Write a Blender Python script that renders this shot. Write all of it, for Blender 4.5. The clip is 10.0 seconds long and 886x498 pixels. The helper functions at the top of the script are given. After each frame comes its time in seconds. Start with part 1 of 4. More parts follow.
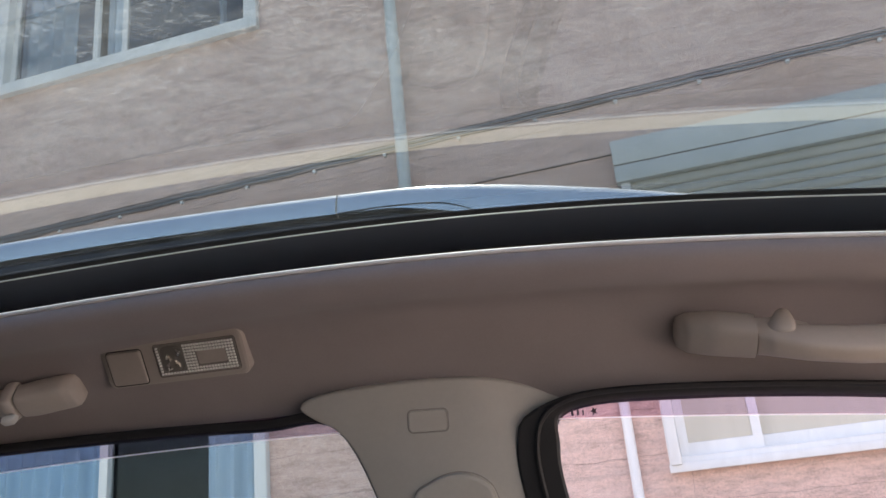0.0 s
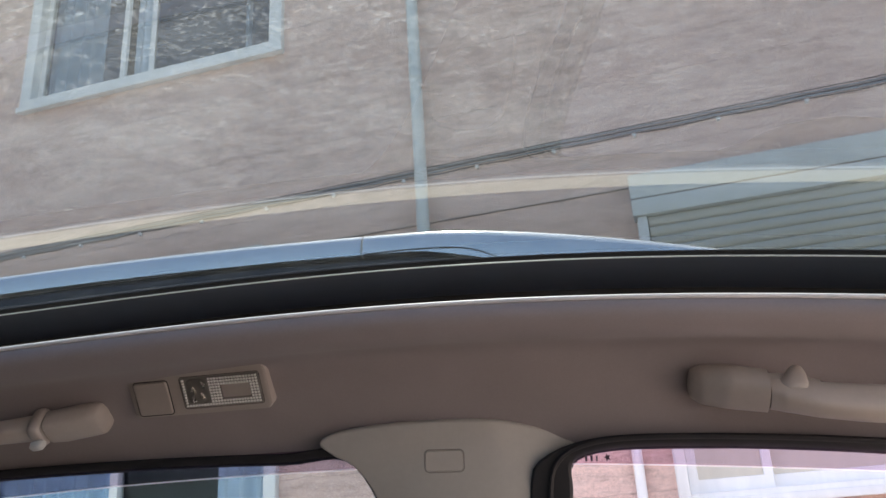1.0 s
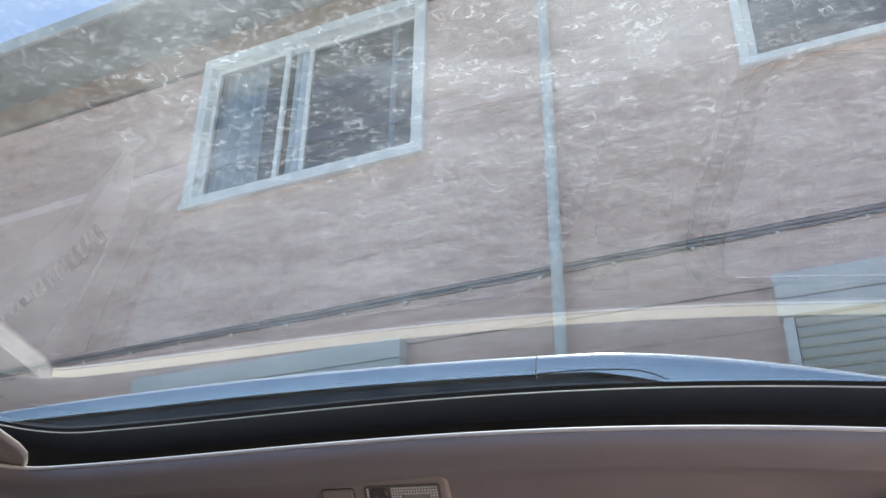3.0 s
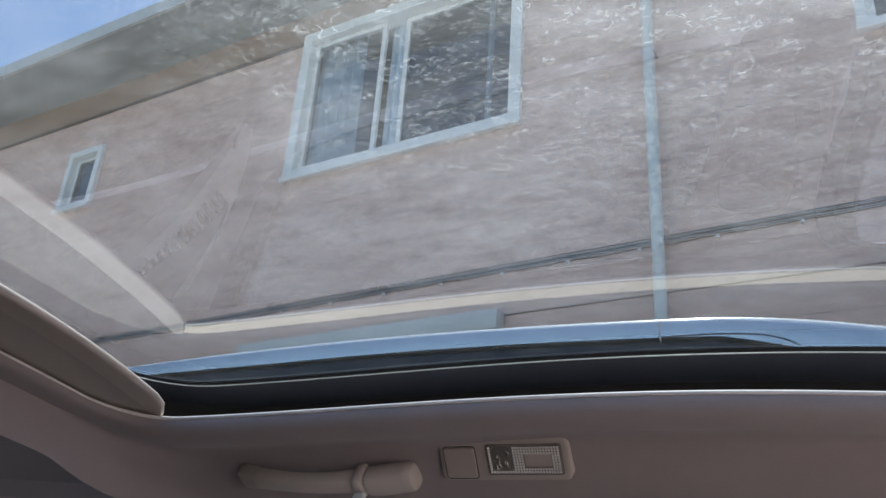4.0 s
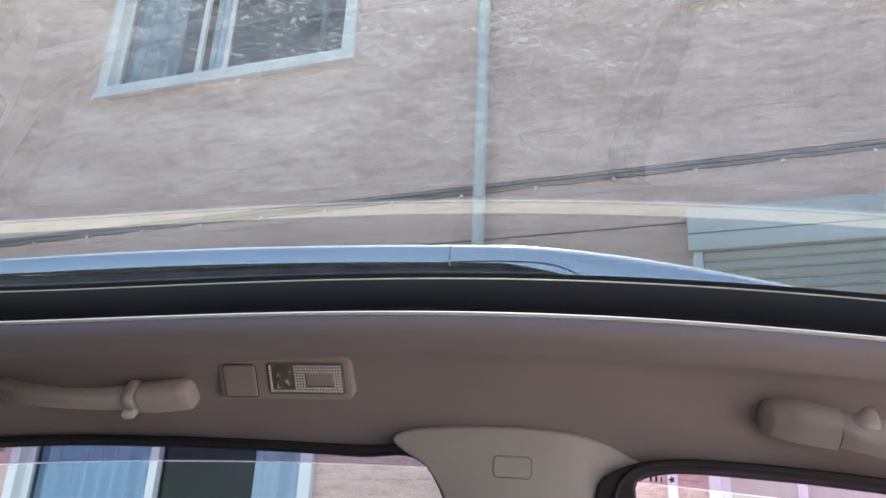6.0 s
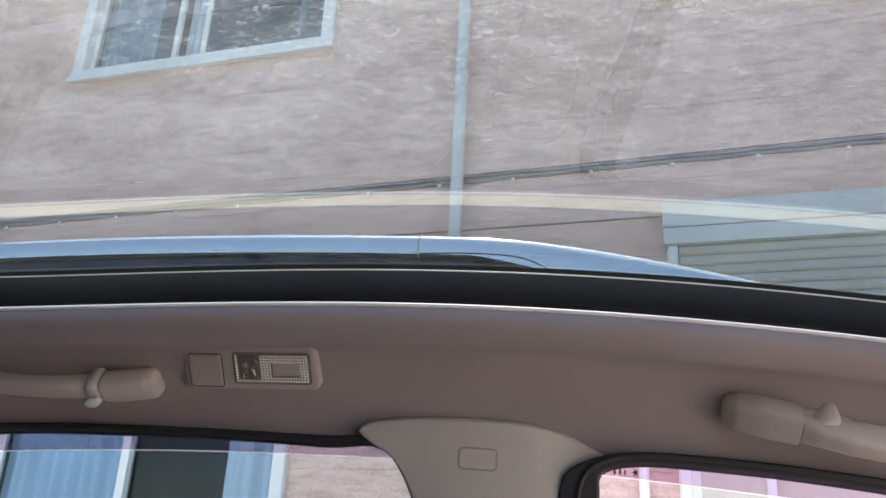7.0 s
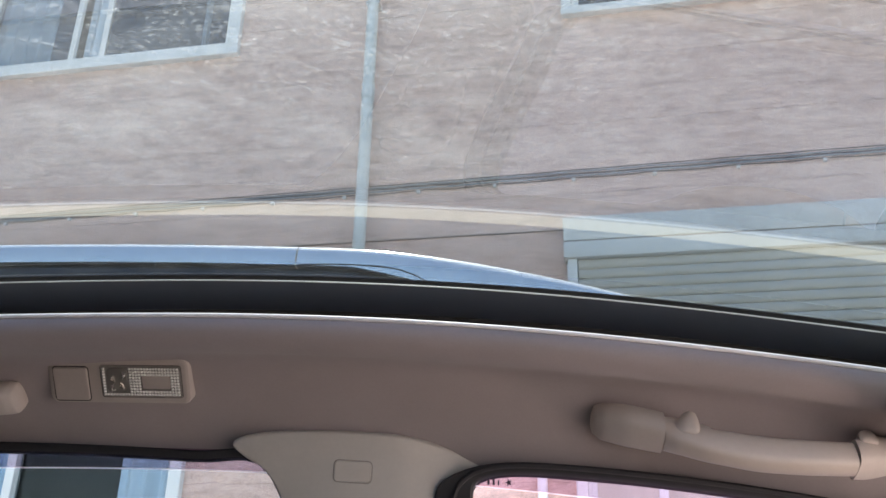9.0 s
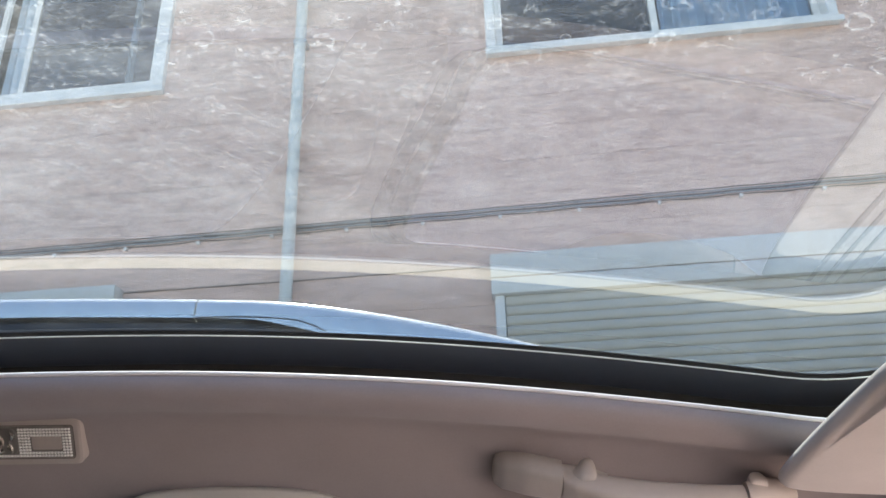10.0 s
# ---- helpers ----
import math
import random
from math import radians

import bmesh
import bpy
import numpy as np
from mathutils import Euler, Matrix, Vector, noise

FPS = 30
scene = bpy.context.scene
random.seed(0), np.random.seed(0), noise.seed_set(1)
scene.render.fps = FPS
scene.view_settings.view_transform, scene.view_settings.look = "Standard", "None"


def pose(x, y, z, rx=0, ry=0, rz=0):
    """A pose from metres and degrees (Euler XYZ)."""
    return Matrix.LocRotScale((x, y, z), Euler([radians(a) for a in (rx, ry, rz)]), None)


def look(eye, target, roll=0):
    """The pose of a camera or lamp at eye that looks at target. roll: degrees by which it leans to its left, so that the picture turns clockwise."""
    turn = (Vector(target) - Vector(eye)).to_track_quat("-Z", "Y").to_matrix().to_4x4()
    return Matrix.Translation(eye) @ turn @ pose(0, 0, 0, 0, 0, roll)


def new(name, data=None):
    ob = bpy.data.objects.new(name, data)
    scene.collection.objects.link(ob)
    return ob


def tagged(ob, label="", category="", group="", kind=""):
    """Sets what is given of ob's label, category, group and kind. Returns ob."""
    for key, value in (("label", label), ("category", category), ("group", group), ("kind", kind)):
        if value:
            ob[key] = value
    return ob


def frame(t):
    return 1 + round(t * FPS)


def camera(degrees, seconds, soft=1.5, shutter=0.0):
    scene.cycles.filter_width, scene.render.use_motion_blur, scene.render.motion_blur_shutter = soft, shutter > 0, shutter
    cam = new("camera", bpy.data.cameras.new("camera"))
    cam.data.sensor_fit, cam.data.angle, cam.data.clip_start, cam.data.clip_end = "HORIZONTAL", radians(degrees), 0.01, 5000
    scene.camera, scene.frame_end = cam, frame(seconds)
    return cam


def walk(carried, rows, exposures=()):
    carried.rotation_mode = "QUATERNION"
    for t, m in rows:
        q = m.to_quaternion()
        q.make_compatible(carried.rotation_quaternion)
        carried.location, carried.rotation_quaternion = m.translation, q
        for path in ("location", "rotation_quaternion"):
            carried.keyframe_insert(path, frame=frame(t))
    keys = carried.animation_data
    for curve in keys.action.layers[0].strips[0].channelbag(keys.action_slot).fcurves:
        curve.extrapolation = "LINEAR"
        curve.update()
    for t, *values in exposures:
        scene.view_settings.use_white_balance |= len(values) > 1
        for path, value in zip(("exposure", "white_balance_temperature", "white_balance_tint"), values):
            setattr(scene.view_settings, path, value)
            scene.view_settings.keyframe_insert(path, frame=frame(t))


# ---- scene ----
cam = camera(54.7, 10.0)
# The car stands on a sloping yard beside an upright house; the path is given in the car's own level.
SLOPE = pose(0, 0, 1.24) @ pose(0, 0, 0, -2.467, 2.408, -3.598) @ pose(0, 0, -1.24)
PATH = [
    (0, (0.032, 0.108, 1.227), (-0.592, 1.862, 1.961), -2.4),
    (0.5, (0.041, 0.074, 1.24), (-0.596, 1.809, 2.003), -1.2),
    (1, (0.035, 0.074, 1.241), (-0.611, 1.798, 2.022), -0.2),
    (1.5, (0.019, 0.033, 1.244), (-0.712, 1.7, 2.072), 1.6),
    (2, (0.002, 0.006, 1.239), (-0.816, 1.621, 2.088), 3.5),
    (2.5, (0.002, 0.007, 1.238), (-0.823, 1.611, 2.104), 3.7),
    (3, (0.009, -0.019, 1.25), (-0.868, 1.505, 2.204), 4.5),
    (3.2, (0.029, -0.011, 1.269), (-0.919, 1.46, 2.238), 5.6),
    (4.3, (-0.04, -0.037, 1.219), (-1.111, 1.414, 2.084), 7.8),
    (4.5, (-0.036, -0.036, 1.217), (-1.088, 1.43, 2.081), 7.3),
    (5, (-0.026, 0.018, 1.217), (-0.937, 1.614, 2.007), 4.2),
    (5.5, (-0.004, 0.014, 1.218), (-0.843, 1.63, 2.047), 4.6),
    (5.7, (-0.003, 0.019, 1.216), (-0.79, 1.663, 2.04), 5.3),
    (6.8, (0.008, 0.026, 1.218), (-0.687, 1.722, 2.018), 6.6),
    (7, (0.01, 0.028, 1.22), (-0.679, 1.729, 2.015), 6.3),
    (7.5, (0.021, 0.036, 1.219), (-0.622, 1.757, 2.01), 5.7),
    (8, (0.031, 0.037, 1.222), (-0.569, 1.773, 2.015), 5.4),
    (8.5, (0.04, 0.04, 1.225), (-0.515, 1.788, 2.021), 5.0),
    (9, (0.05, 0.039, 1.223), (-0.445, 1.787, 2.06), 4.3),
    (9.5, (0.065, 0.029, 1.237), (-0.373, 1.769, 2.12), 2.8),
    (10, (0.094, 0.036, 1.241), (-0.255, 1.78, 2.154), 1.6),
]
EXPOSURES = [(0.0, 1.81, 7450, 20), (0.5, 1.81, 7450, 20), (1.0, 1.87, 7400, 20), (1.5, 2.22, 7200, 20), (2.0, 2.28, 7100, 20), (2.5, 2.34, 7050, 20), (3.0, 2.02, 6850, 20), (4.5, 1.75, 6800, 20), (5.0, 1.87, 6900, 20), (5.5, 2.14, 7000, 20), (7.5, 2.18, 7150, 20), (9.0, 2.23, 7200, 20), (10.0, 2.39, 7150, 20)]
walk(cam, [(t, SLOPE @ look(eye, target, roll)) for t, eye, target, roll in PATH], EXPOSURES)


# ---------------------------------------------------------------- light
SUN_ELEV, SUN_TURN = radians(69.8), radians(-17.36)
world = bpy.data.worlds.new("sky")
scene.world = world
world.use_nodes = True
wn = world.node_tree.nodes
sky = wn.new("ShaderNodeTexSky")
sky.sky_type, sky.sun_disc = "NISHITA", False
sky.sun_elevation, sky.sun_rotation = SUN_ELEV, SUN_TURN
wn["Background"].inputs["Strength"].default_value = 0.15
world.node_tree.links.new(sky.outputs[0], wn["Background"].inputs["Color"])
sun_data = bpy.data.lights.new("sun", "SUN")
sun_data.energy, sun_data.angle, sun_data.color = 5.0, radians(0.6), (1.0, 0.95, 0.88)
sun = new("sun", sun_data)
SUN_WAY = Vector((math.sin(SUN_TURN) * math.cos(SUN_ELEV), math.cos(SUN_TURN) * math.cos(SUN_ELEV), math.sin(SUN_ELEV)))
sun.matrix_world = look(SUN_WAY * 30, (0, 0, 0))


# ---------------------------------------------------------------- materials
class Mat:
    """A node material with one Principled shader; small methods add procedural colour and relief."""

    def __init__(self, name, color, rough=0.6, metal=0.0, **more):
        self.m = bpy.data.materials.new(name)
        self.m.use_nodes = True
        self.t = self.m.node_tree
        self.p = self.t.nodes["Principled BSDF"]
        self.p.inputs["Base Color"].default_value = (*color, 1)
        self.p.inputs["Roughness"].default_value = rough
        self.p.inputs["Metallic"].default_value = metal
        for key, value in more.items():
            self.p.inputs[key.replace("_", " ")].default_value = value
        self.color, self.height = color, None
        self.coords = self.n("ShaderNodeTexCoord").outputs["Object"]

    def n(self, kind, **values):
        node = self.t.nodes.new(kind)
        for key, value in values.items():
            node.inputs[key.replace("_", " ")].default_value = value
        return node

    def link(self, a, b):
        self.t.links.new(a, b)

    def noise(self, scale, detail=4.0, rough=0.55, stretch=(1, 1, 1)):
        mp = self.n("ShaderNodeMapping", Scale=stretch)
        self.link(self.coords, mp.inputs["Vector"])
        tex = self.n("ShaderNodeTexNoise", Scale=scale, Detail=detail, Roughness=rough)
        self.link(mp.outputs[0], tex.inputs["Vector"])
        return tex.outputs[0]

    def ramp(self, value, stops):
        r = self.n("ShaderNodeValToRGB")
        self.link(value, r.inputs[0])
        e = r.color_ramp.elements
        while len(e) < len(stops):
            e.new(0.5)
        for el, (at, c) in zip(e, stops):
            el.position, el.color = at, (*c, 1) if len(c) == 3 else c
        return r.outputs[0]

    def mix(self, fac, a, b, mode="MIX"):
        mx = self.n("ShaderNodeMix")
        mx.data_type, mx.blend_type = "RGBA", mode
        for v, s in ((fac, mx.inputs[0]), (a, mx.inputs[6]), (b, mx.inputs[7])):
            if isinstance(v, (int, float)):
                s.default_value = v
            elif isinstance(v, tuple):
                s.default_value = (*v, 1)
            else:
                self.link(v, s)
        return mx.outputs[2]

    def paint(self, socket):
        self.link(socket, self.p.inputs["Base Color"])
        return self

    def mottle(self, scale, low, high, stretch=(1, 1, 1), fine=6.0):
        """Base colour varied at two scales between low and high times the colour."""
        a = self.noise(scale, 4, 0.6, stretch)
        b = self.noise(scale * fine, 5, 0.65, stretch)
        c = self.mix(0.4, a, b)
        dark = tuple(v * low for v in self.color)
        light = tuple(min(v * high, 1) for v in self.color)
        return self.paint(self.ramp(c, ((0.32, dark), (0.68, light))))

    def bump(self, height, strength, distance=0.001):
        b = self.n("ShaderNodeBump", Strength=strength, Distance=distance)
        self.link(height, b.inputs["Height"])
        if self.height:
            self.link(self.height, b.inputs["Normal"])
        self.height = b.outputs[0]
        self.link(self.height, self.p.inputs["Normal"])
        return self

    def rough_map(self, value, low, high):
        r = self.n("ShaderNodeMapRange", To_Min=low, To_Max=high)
        self.link(value, r.inputs["Value"])
        self.link(r.outputs[0], self.p.inputs["Roughness"])
        return self


def fabric(name, color):
    f = Mat(name, color, 0.95)
    f.p.inputs["Sheen Weight"].default_value = 0.15
    f.mottle(9, 0.93, 1.06, fine=40)
    return f.bump(f.noise(900, 2, 0.6), 0.35, 0.0006).bump(f.noise(14, 3, 0.5), 0.12, 0.004).m


def plastic(name, color, rough=0.55, grain=0.25):
    f = Mat(name, color, rough)
    f.mottle(14, 0.94, 1.05, fine=12)
    f.rough_map(f.noise(60, 4), rough - 0.1, rough + 0.1)
    return f.bump(f.noise(700, 2, 0.5), grain, 0.0004).m


HEADLINER = fabric("headliner_fabric", (0.335, 0.290, 0.288))
BLIND_FABRIC = fabric("blind_fabric", (0.48, 0.43, 0.39))
BLIND_BAR = plastic("blind_bar_plastic", (0.54, 0.475, 0.43), 0.5, 0.3)
BLIND_BACK = fabric("blind_backing", (0.17, 0.16, 0.15))
BEIGE = plastic("beige_plastic", (0.51, 0.45, 0.405))
BEIGE_SMOOTH = plastic("beige_smooth_plastic", (0.53, 0.46, 0.405), 0.4, 0.1)
PILLAR = plastic("pillar_plastic", (0.49, 0.455, 0.41), 0.6, 0.4)
CREAM = plastic("cream_plastic", (0.90, 0.78, 0.62), 0.5, 0.1)
# Near-white, so the rim's sunlit line is in the colour.
EDGE_BEAD = plastic("sunlit_bead_plastic", (0.90, 0.86, 0.84), 0.45, 0.05)
VISOR = fabric("visor_cloth", (0.62, 0.55, 0.50))
RUBBER = plastic("black_rubber", (0.019, 0.018, 0.020), 0.55, 0.4)
GROOVE = plastic("dark_groove", (0.03, 0.028, 0.026), 0.8, 0.2)
SOFT_GROOVE = plastic("beige_groove", (0.30, 0.275, 0.245), 0.7, 0.2)
CHANNEL = plastic("black_channel", (0.034, 0.029, 0.029), 0.6, 0.3)
FRIT = Mat("black_frit", (0.085, 0.092, 0.118), 0.3)
FRIT = FRIT.rough_map(FRIT.noise(30, 4), 0.28, 0.42).m
# Pale grey: the highlight on the seal is in the colour.
BEAD = Mat("seal_highlight", (0.62, 0.65, 0.68), 0.3, 0.2).m
HOOK = plastic("pale_hook", (0.72, 0.70, 0.66), 0.35, 0.05)
RIBBED_PALE = plastic("pale_ribbed_plastic", (0.86, 0.84, 0.82), 0.4, 0.05)
SEATS = fabric("seat_cloth", (0.06, 0.056, 0.053))
BODY = Mat("body_paint", (0.05, 0.055, 0.065), 0.25, 0.3, Coat_Weight=0.8).m

SILVER = Mat("satin_silver", (0.92, 0.93, 0.89), 0.16, 0.9)
SILVER = SILVER.rough_map(SILVER.noise(25, 4, 0.5), 0.23, 0.28).m
# Less metallic silver for the rail's top, painting in its white sunlit line.
CREST = Mat("sunlit_silver_edge", (0.90, 0.91, 0.90), 0.14, 0.55)
CREST = CREST.rough_map(CREST.noise(40, 4, 0.5), 0.10, 0.17).m
RAIL_BLACK = plastic("rail_black", (0.025, 0.028, 0.033), 0.22, 0.05)
REFLECTOR = Mat("lamp_reflector", (0.8, 0.79, 0.76), 0.12, 1.0).m
# Plain white: the glints of the lens prisms are in the colour.
PRISM = Mat("white_glint_prisms", (0.98, 0.97, 0.94), 0.3, 0.0).m
LENS_BED = plastic("lens_bed", (0.20, 0.185, 0.17), 0.5, 0.1)
BEZEL = plastic("bezel_plastic", (0.44, 0.385, 0.35), 0.5, 0.3)
BULB = Mat("bulb_dark", (0.24, 0.225, 0.205), 0.15, 0.35).m


def pane_glass(name, tint, ior=1.5, boost=1.0, rough=0.0):
    """A clear pane: tinted see-through with a real Fresnel gloss on top."""
    m = bpy.data.materials.new(name)
    m.use_nodes = True
    t = m.node_tree
    t.nodes.clear()
    out = t.nodes.new("ShaderNodeOutputMaterial")
    see = t.nodes.new("ShaderNodeBsdfTransparent")
    see.inputs[0].default_value = (*tint, 1)
    gloss = t.nodes.new("ShaderNodeBsdfGlossy")
    gloss.inputs["Roughness"].default_value = rough
    fr = t.nodes.new("ShaderNodeFresnel")
    fr.inputs[0].default_value = ior
    mul = t.nodes.new("ShaderNodeMath")
    mul.operation, mul.use_clamp = "MULTIPLY", True
    mul.inputs[1].default_value = boost
    mx = t.nodes.new("ShaderNodeMixShader")
    t.links.new(fr.outputs[0], mul.inputs[0])
    t.links.new(mul.outputs[0], mx.inputs[0])
    t.links.new(see.outputs[0], mx.inputs[1])
    t.links.new(gloss.outputs[0], mx.inputs[2])
    t.links.new(mx.outputs[0], out.inputs[0])
    return m


ROOF_GLASS = pane_glass("roof_glass", (0.275, 0.348, 0.366), 1.52, 2.2)
CLEAR = pane_glass("clear_edge", (0.98, 0.99, 0.98), 1.0, 0.0)
REAR_GLASS = pane_glass("rear_privacy_glass", (0.50, 0.575, 0.565), 1.5, 0.5)
DOOR_GLASS = pane_glass("door_glass", (1.0, 0.935, 0.93), 1.5, 0.4)
SHADE_BAND = pane_glass("violet_shade_band", (0.78, 0.62, 0.75), 1.5, 0.5)
SHADE_BAND_REAR = pane_glass("dark_violet_shade_band", (0.62, 0.52, 0.64), 1.5, 0.5)
HOUSE_GLASS = pane_glass("house_glass", (0.90, 0.93, 0.94), 1.52, 2.6)
HOUSE_GLASS_LOW = pane_glass("clear_house_glass", (0.90, 0.93, 0.94), 1.52, 0.8)
FROSTED = Mat("frosted_pane", (0.60, 0.56, 0.47), 0.45)
FROSTED = FROSTED.mottle(3, 0.92, 1.06, (6, 1, 0.4), 5).bump(FROSTED.noise(220, 3), 0.4, 0.001).m


def dusty_glass():
    """The weathered outer face of the roof glass: see-through with dust streaks and dried water marks that scatter the sun."""
    m = bpy.data.materials.new("dusty_roof_glass")
    m.use_nodes = True
    t = m.node_tree
    t.nodes.clear()
    L = t.links.new

    def n(kind, **values):
        node = t.nodes.new(kind)
        for key, value in values.items():
            node.inputs[key.replace("_", " ")].default_value = value
        return node

    def math_(op, a, b):
        node = t.nodes.new("ShaderNodeMath")
        node.operation, node.use_clamp = op, True
        for s, v in zip(node.inputs, (a, b)):
            if isinstance(v, (int, float)):
                s.default_value = v
            else:
                L(v, s)
        return node.outputs[0]

    def rng(v, a, b, c, d):
        node = n("ShaderNodeMapRange", From_Min=a, From_Max=b, To_Min=c, To_Max=d)
        L(v, node.inputs["Value"])
        return node.outputs[0]

    def absolute(v, mid):
        node = t.nodes.new("ShaderNodeMath")
        node.operation = "SUBTRACT"
        L(v, node.inputs[0])
        node.inputs[1].default_value = mid
        more = t.nodes.new("ShaderNodeMath")
        more.operation = "ABSOLUTE"
        L(node.outputs[0], more.inputs[0])
        return more.outputs[0]

    def noise(scale, detail, rough, stretch=(1, 1, 1), turned=0.0, distort=0.0):
        mp = n("ShaderNodeMapping", Rotation=(0, 0, turned), Scale=stretch)
        L(co, mp.inputs["Vector"])
        tex = n("ShaderNodeTexNoise", Scale=scale, Detail=detail, Roughness=rough, Distortion=distort)
        L(mp.outputs[0], tex.inputs["Vector"])
        return tex.outputs[0]

    co = n("ShaderNodeTexCoord").outputs["Object"]
    split = n("ShaderNodeSeparateXYZ")
    L(co, split.inputs[0])
    cloud = noise(42.0, 8.0, 0.76, (0.75, 1.3, 1), 0.25, 0.0)
    broad = noise(9.0, 4.0, 0.6, (0.7, 1.4, 1), 0.3, 0.2)
    wipe = noise(22.0, 7.0, 0.75, (0.5, 3, 1), 0.45, 0.2)
    veil = noise(3.0, 3.0, 0.5)
    speck = noise(230.0, 5.0, 0.8, (0.8, 1.1, 1), 0.2)
    # dried drops: rings of uneven outline, a few of them, towards the middle of the roof
    bend = n("ShaderNodeTexNoise", Scale=60.0, Detail=3.0, Roughness=0.6)
    L(co, bend.inputs["Vector"])
    bent = t.nodes.new("ShaderNodeMix")
    bent.data_type, bent.blend_type = "RGBA", "LINEAR_LIGHT"
    bent.inputs[0].default_value = 0.011
    L(co, bent.inputs[6])
    L(bend.outputs["Color"], bent.inputs[7])
    zone = math_("MULTIPLY", rng(split.outputs[1], 0.0, 0.12, 1.0, 0.0), rng(split.outputs[0], -0.44, -0.34, 0.0, 1.0))
    patch = noise(7.0, 3.0, 0.6)
    worn = noise(130.0, 3.0, 0.6)
    rings = None
    for scale, size, keep in ((38.0, 0.22, 0.78), (80.0, 0.24, 0.80)):
        cell = n("ShaderNodeTexVoronoi", Scale=scale, Randomness=0.9)
        cell.voronoi_dimensions = "2D"
        L(bent.outputs[2], cell.inputs["Vector"])
        pick = n("ShaderNodeSeparateColor")
        L(cell.outputs["Color"], pick.inputs[0])
        ring = rng(absolute(cell.outputs["Distance"], size), 0.010, 0.045, 1.0, 0.0)
        ring = math_("MULTIPLY", ring, rng(pick.outputs[0], keep, keep + 0.03, 0.0, 1.0))
        rings = ring if rings is None else math_("MAXIMUM", rings, ring)
    # runs: thin broken meanders
    wob = noise(52.0, 4.0, 0.6, (1, 1, 1), 0.0, 0.6)
    line = rng(absolute(wob, 0.5), 0.0, 0.006, 0.7, 0.0)
    runs = math_("MULTIPLY", line, rng(patch, 0.47, 0.60, 0.0, 1.0))
    marks = math_("MULTIPLY", math_("MAXIMUM", rings, runs), math_("MULTIPLY", rng(worn, 0.38, 0.58, 0.1, 1.0), zone))
    edge = rng(split.outputs[1], 0.22, 0.42, 1.0, 0.30)
    dust = math_("ADD", rng(cloud, 0.36, 0.68, 0.0, 0.05), rng(veil, 0.35, 0.7, 0.0, 0.03))
    dust = math_("ADD", dust, math_("ADD", rng(broad, 0.42, 0.68, 0.0, 0.075), rng(wipe, 0.5, 0.75, 0.0, 0.035)))
    clump = math_("MULTIPLY", rng(cloud, 0.42, 0.58, 0.0, 1.0), math_("MULTIPLY", rng(split.outputs[1], 0.0, 0.40, 1.0, 0.35), rng(split.outputs[0], -0.48, -0.32, 0.25, 1.0)))
    dust = math_("MULTIPLY", math_("ADD", dust, math_("MULTIPLY", rng(speck, 0.50, 0.64, 0.0, 0.32), clump)), edge)
    # Bright haze over the middle of the roof, put in as extra film.
    haze = math_("MULTIPLY", rng(split.outputs[1], -0.04, 0.08, 1.0, 0.0), rng(absolute(split.outputs[0], -0.12), 0.12, 0.32, 1.0, 0.0))
    dust = math_("ADD", dust, math_("MULTIPLY", haze, rng(broad, 0.35, 0.65, 0.06, 0.20)))
    # Film thinned towards the front to lower the brightness there.
    dust = math_("MULTIPLY", dust, rng(split.outputs[0], -0.05, 0.25, 0.78, 0.36))
    dust = math_("ADD", dust, math_("MULTIPLY", marks, 0.20))
    see = n("ShaderNodeBsdfTransparent")
    see.inputs[0].default_value = (0.93, 0.94, 0.94, 1)
    film = n("ShaderNodeBsdfTranslucent")
    film.inputs[0].default_value = (0.80, 0.79, 0.77, 1)
    mx = n("ShaderNodeMixShader")
    L(dust, mx.inputs[0])
    L(see.outputs[0], mx.inputs[1])
    L(film.outputs[0], mx.inputs[2])
    out = n("ShaderNodeOutputMaterial")
    L(mx.outputs[0], out.inputs[0])
    return m


DUSTY = dusty_glass()


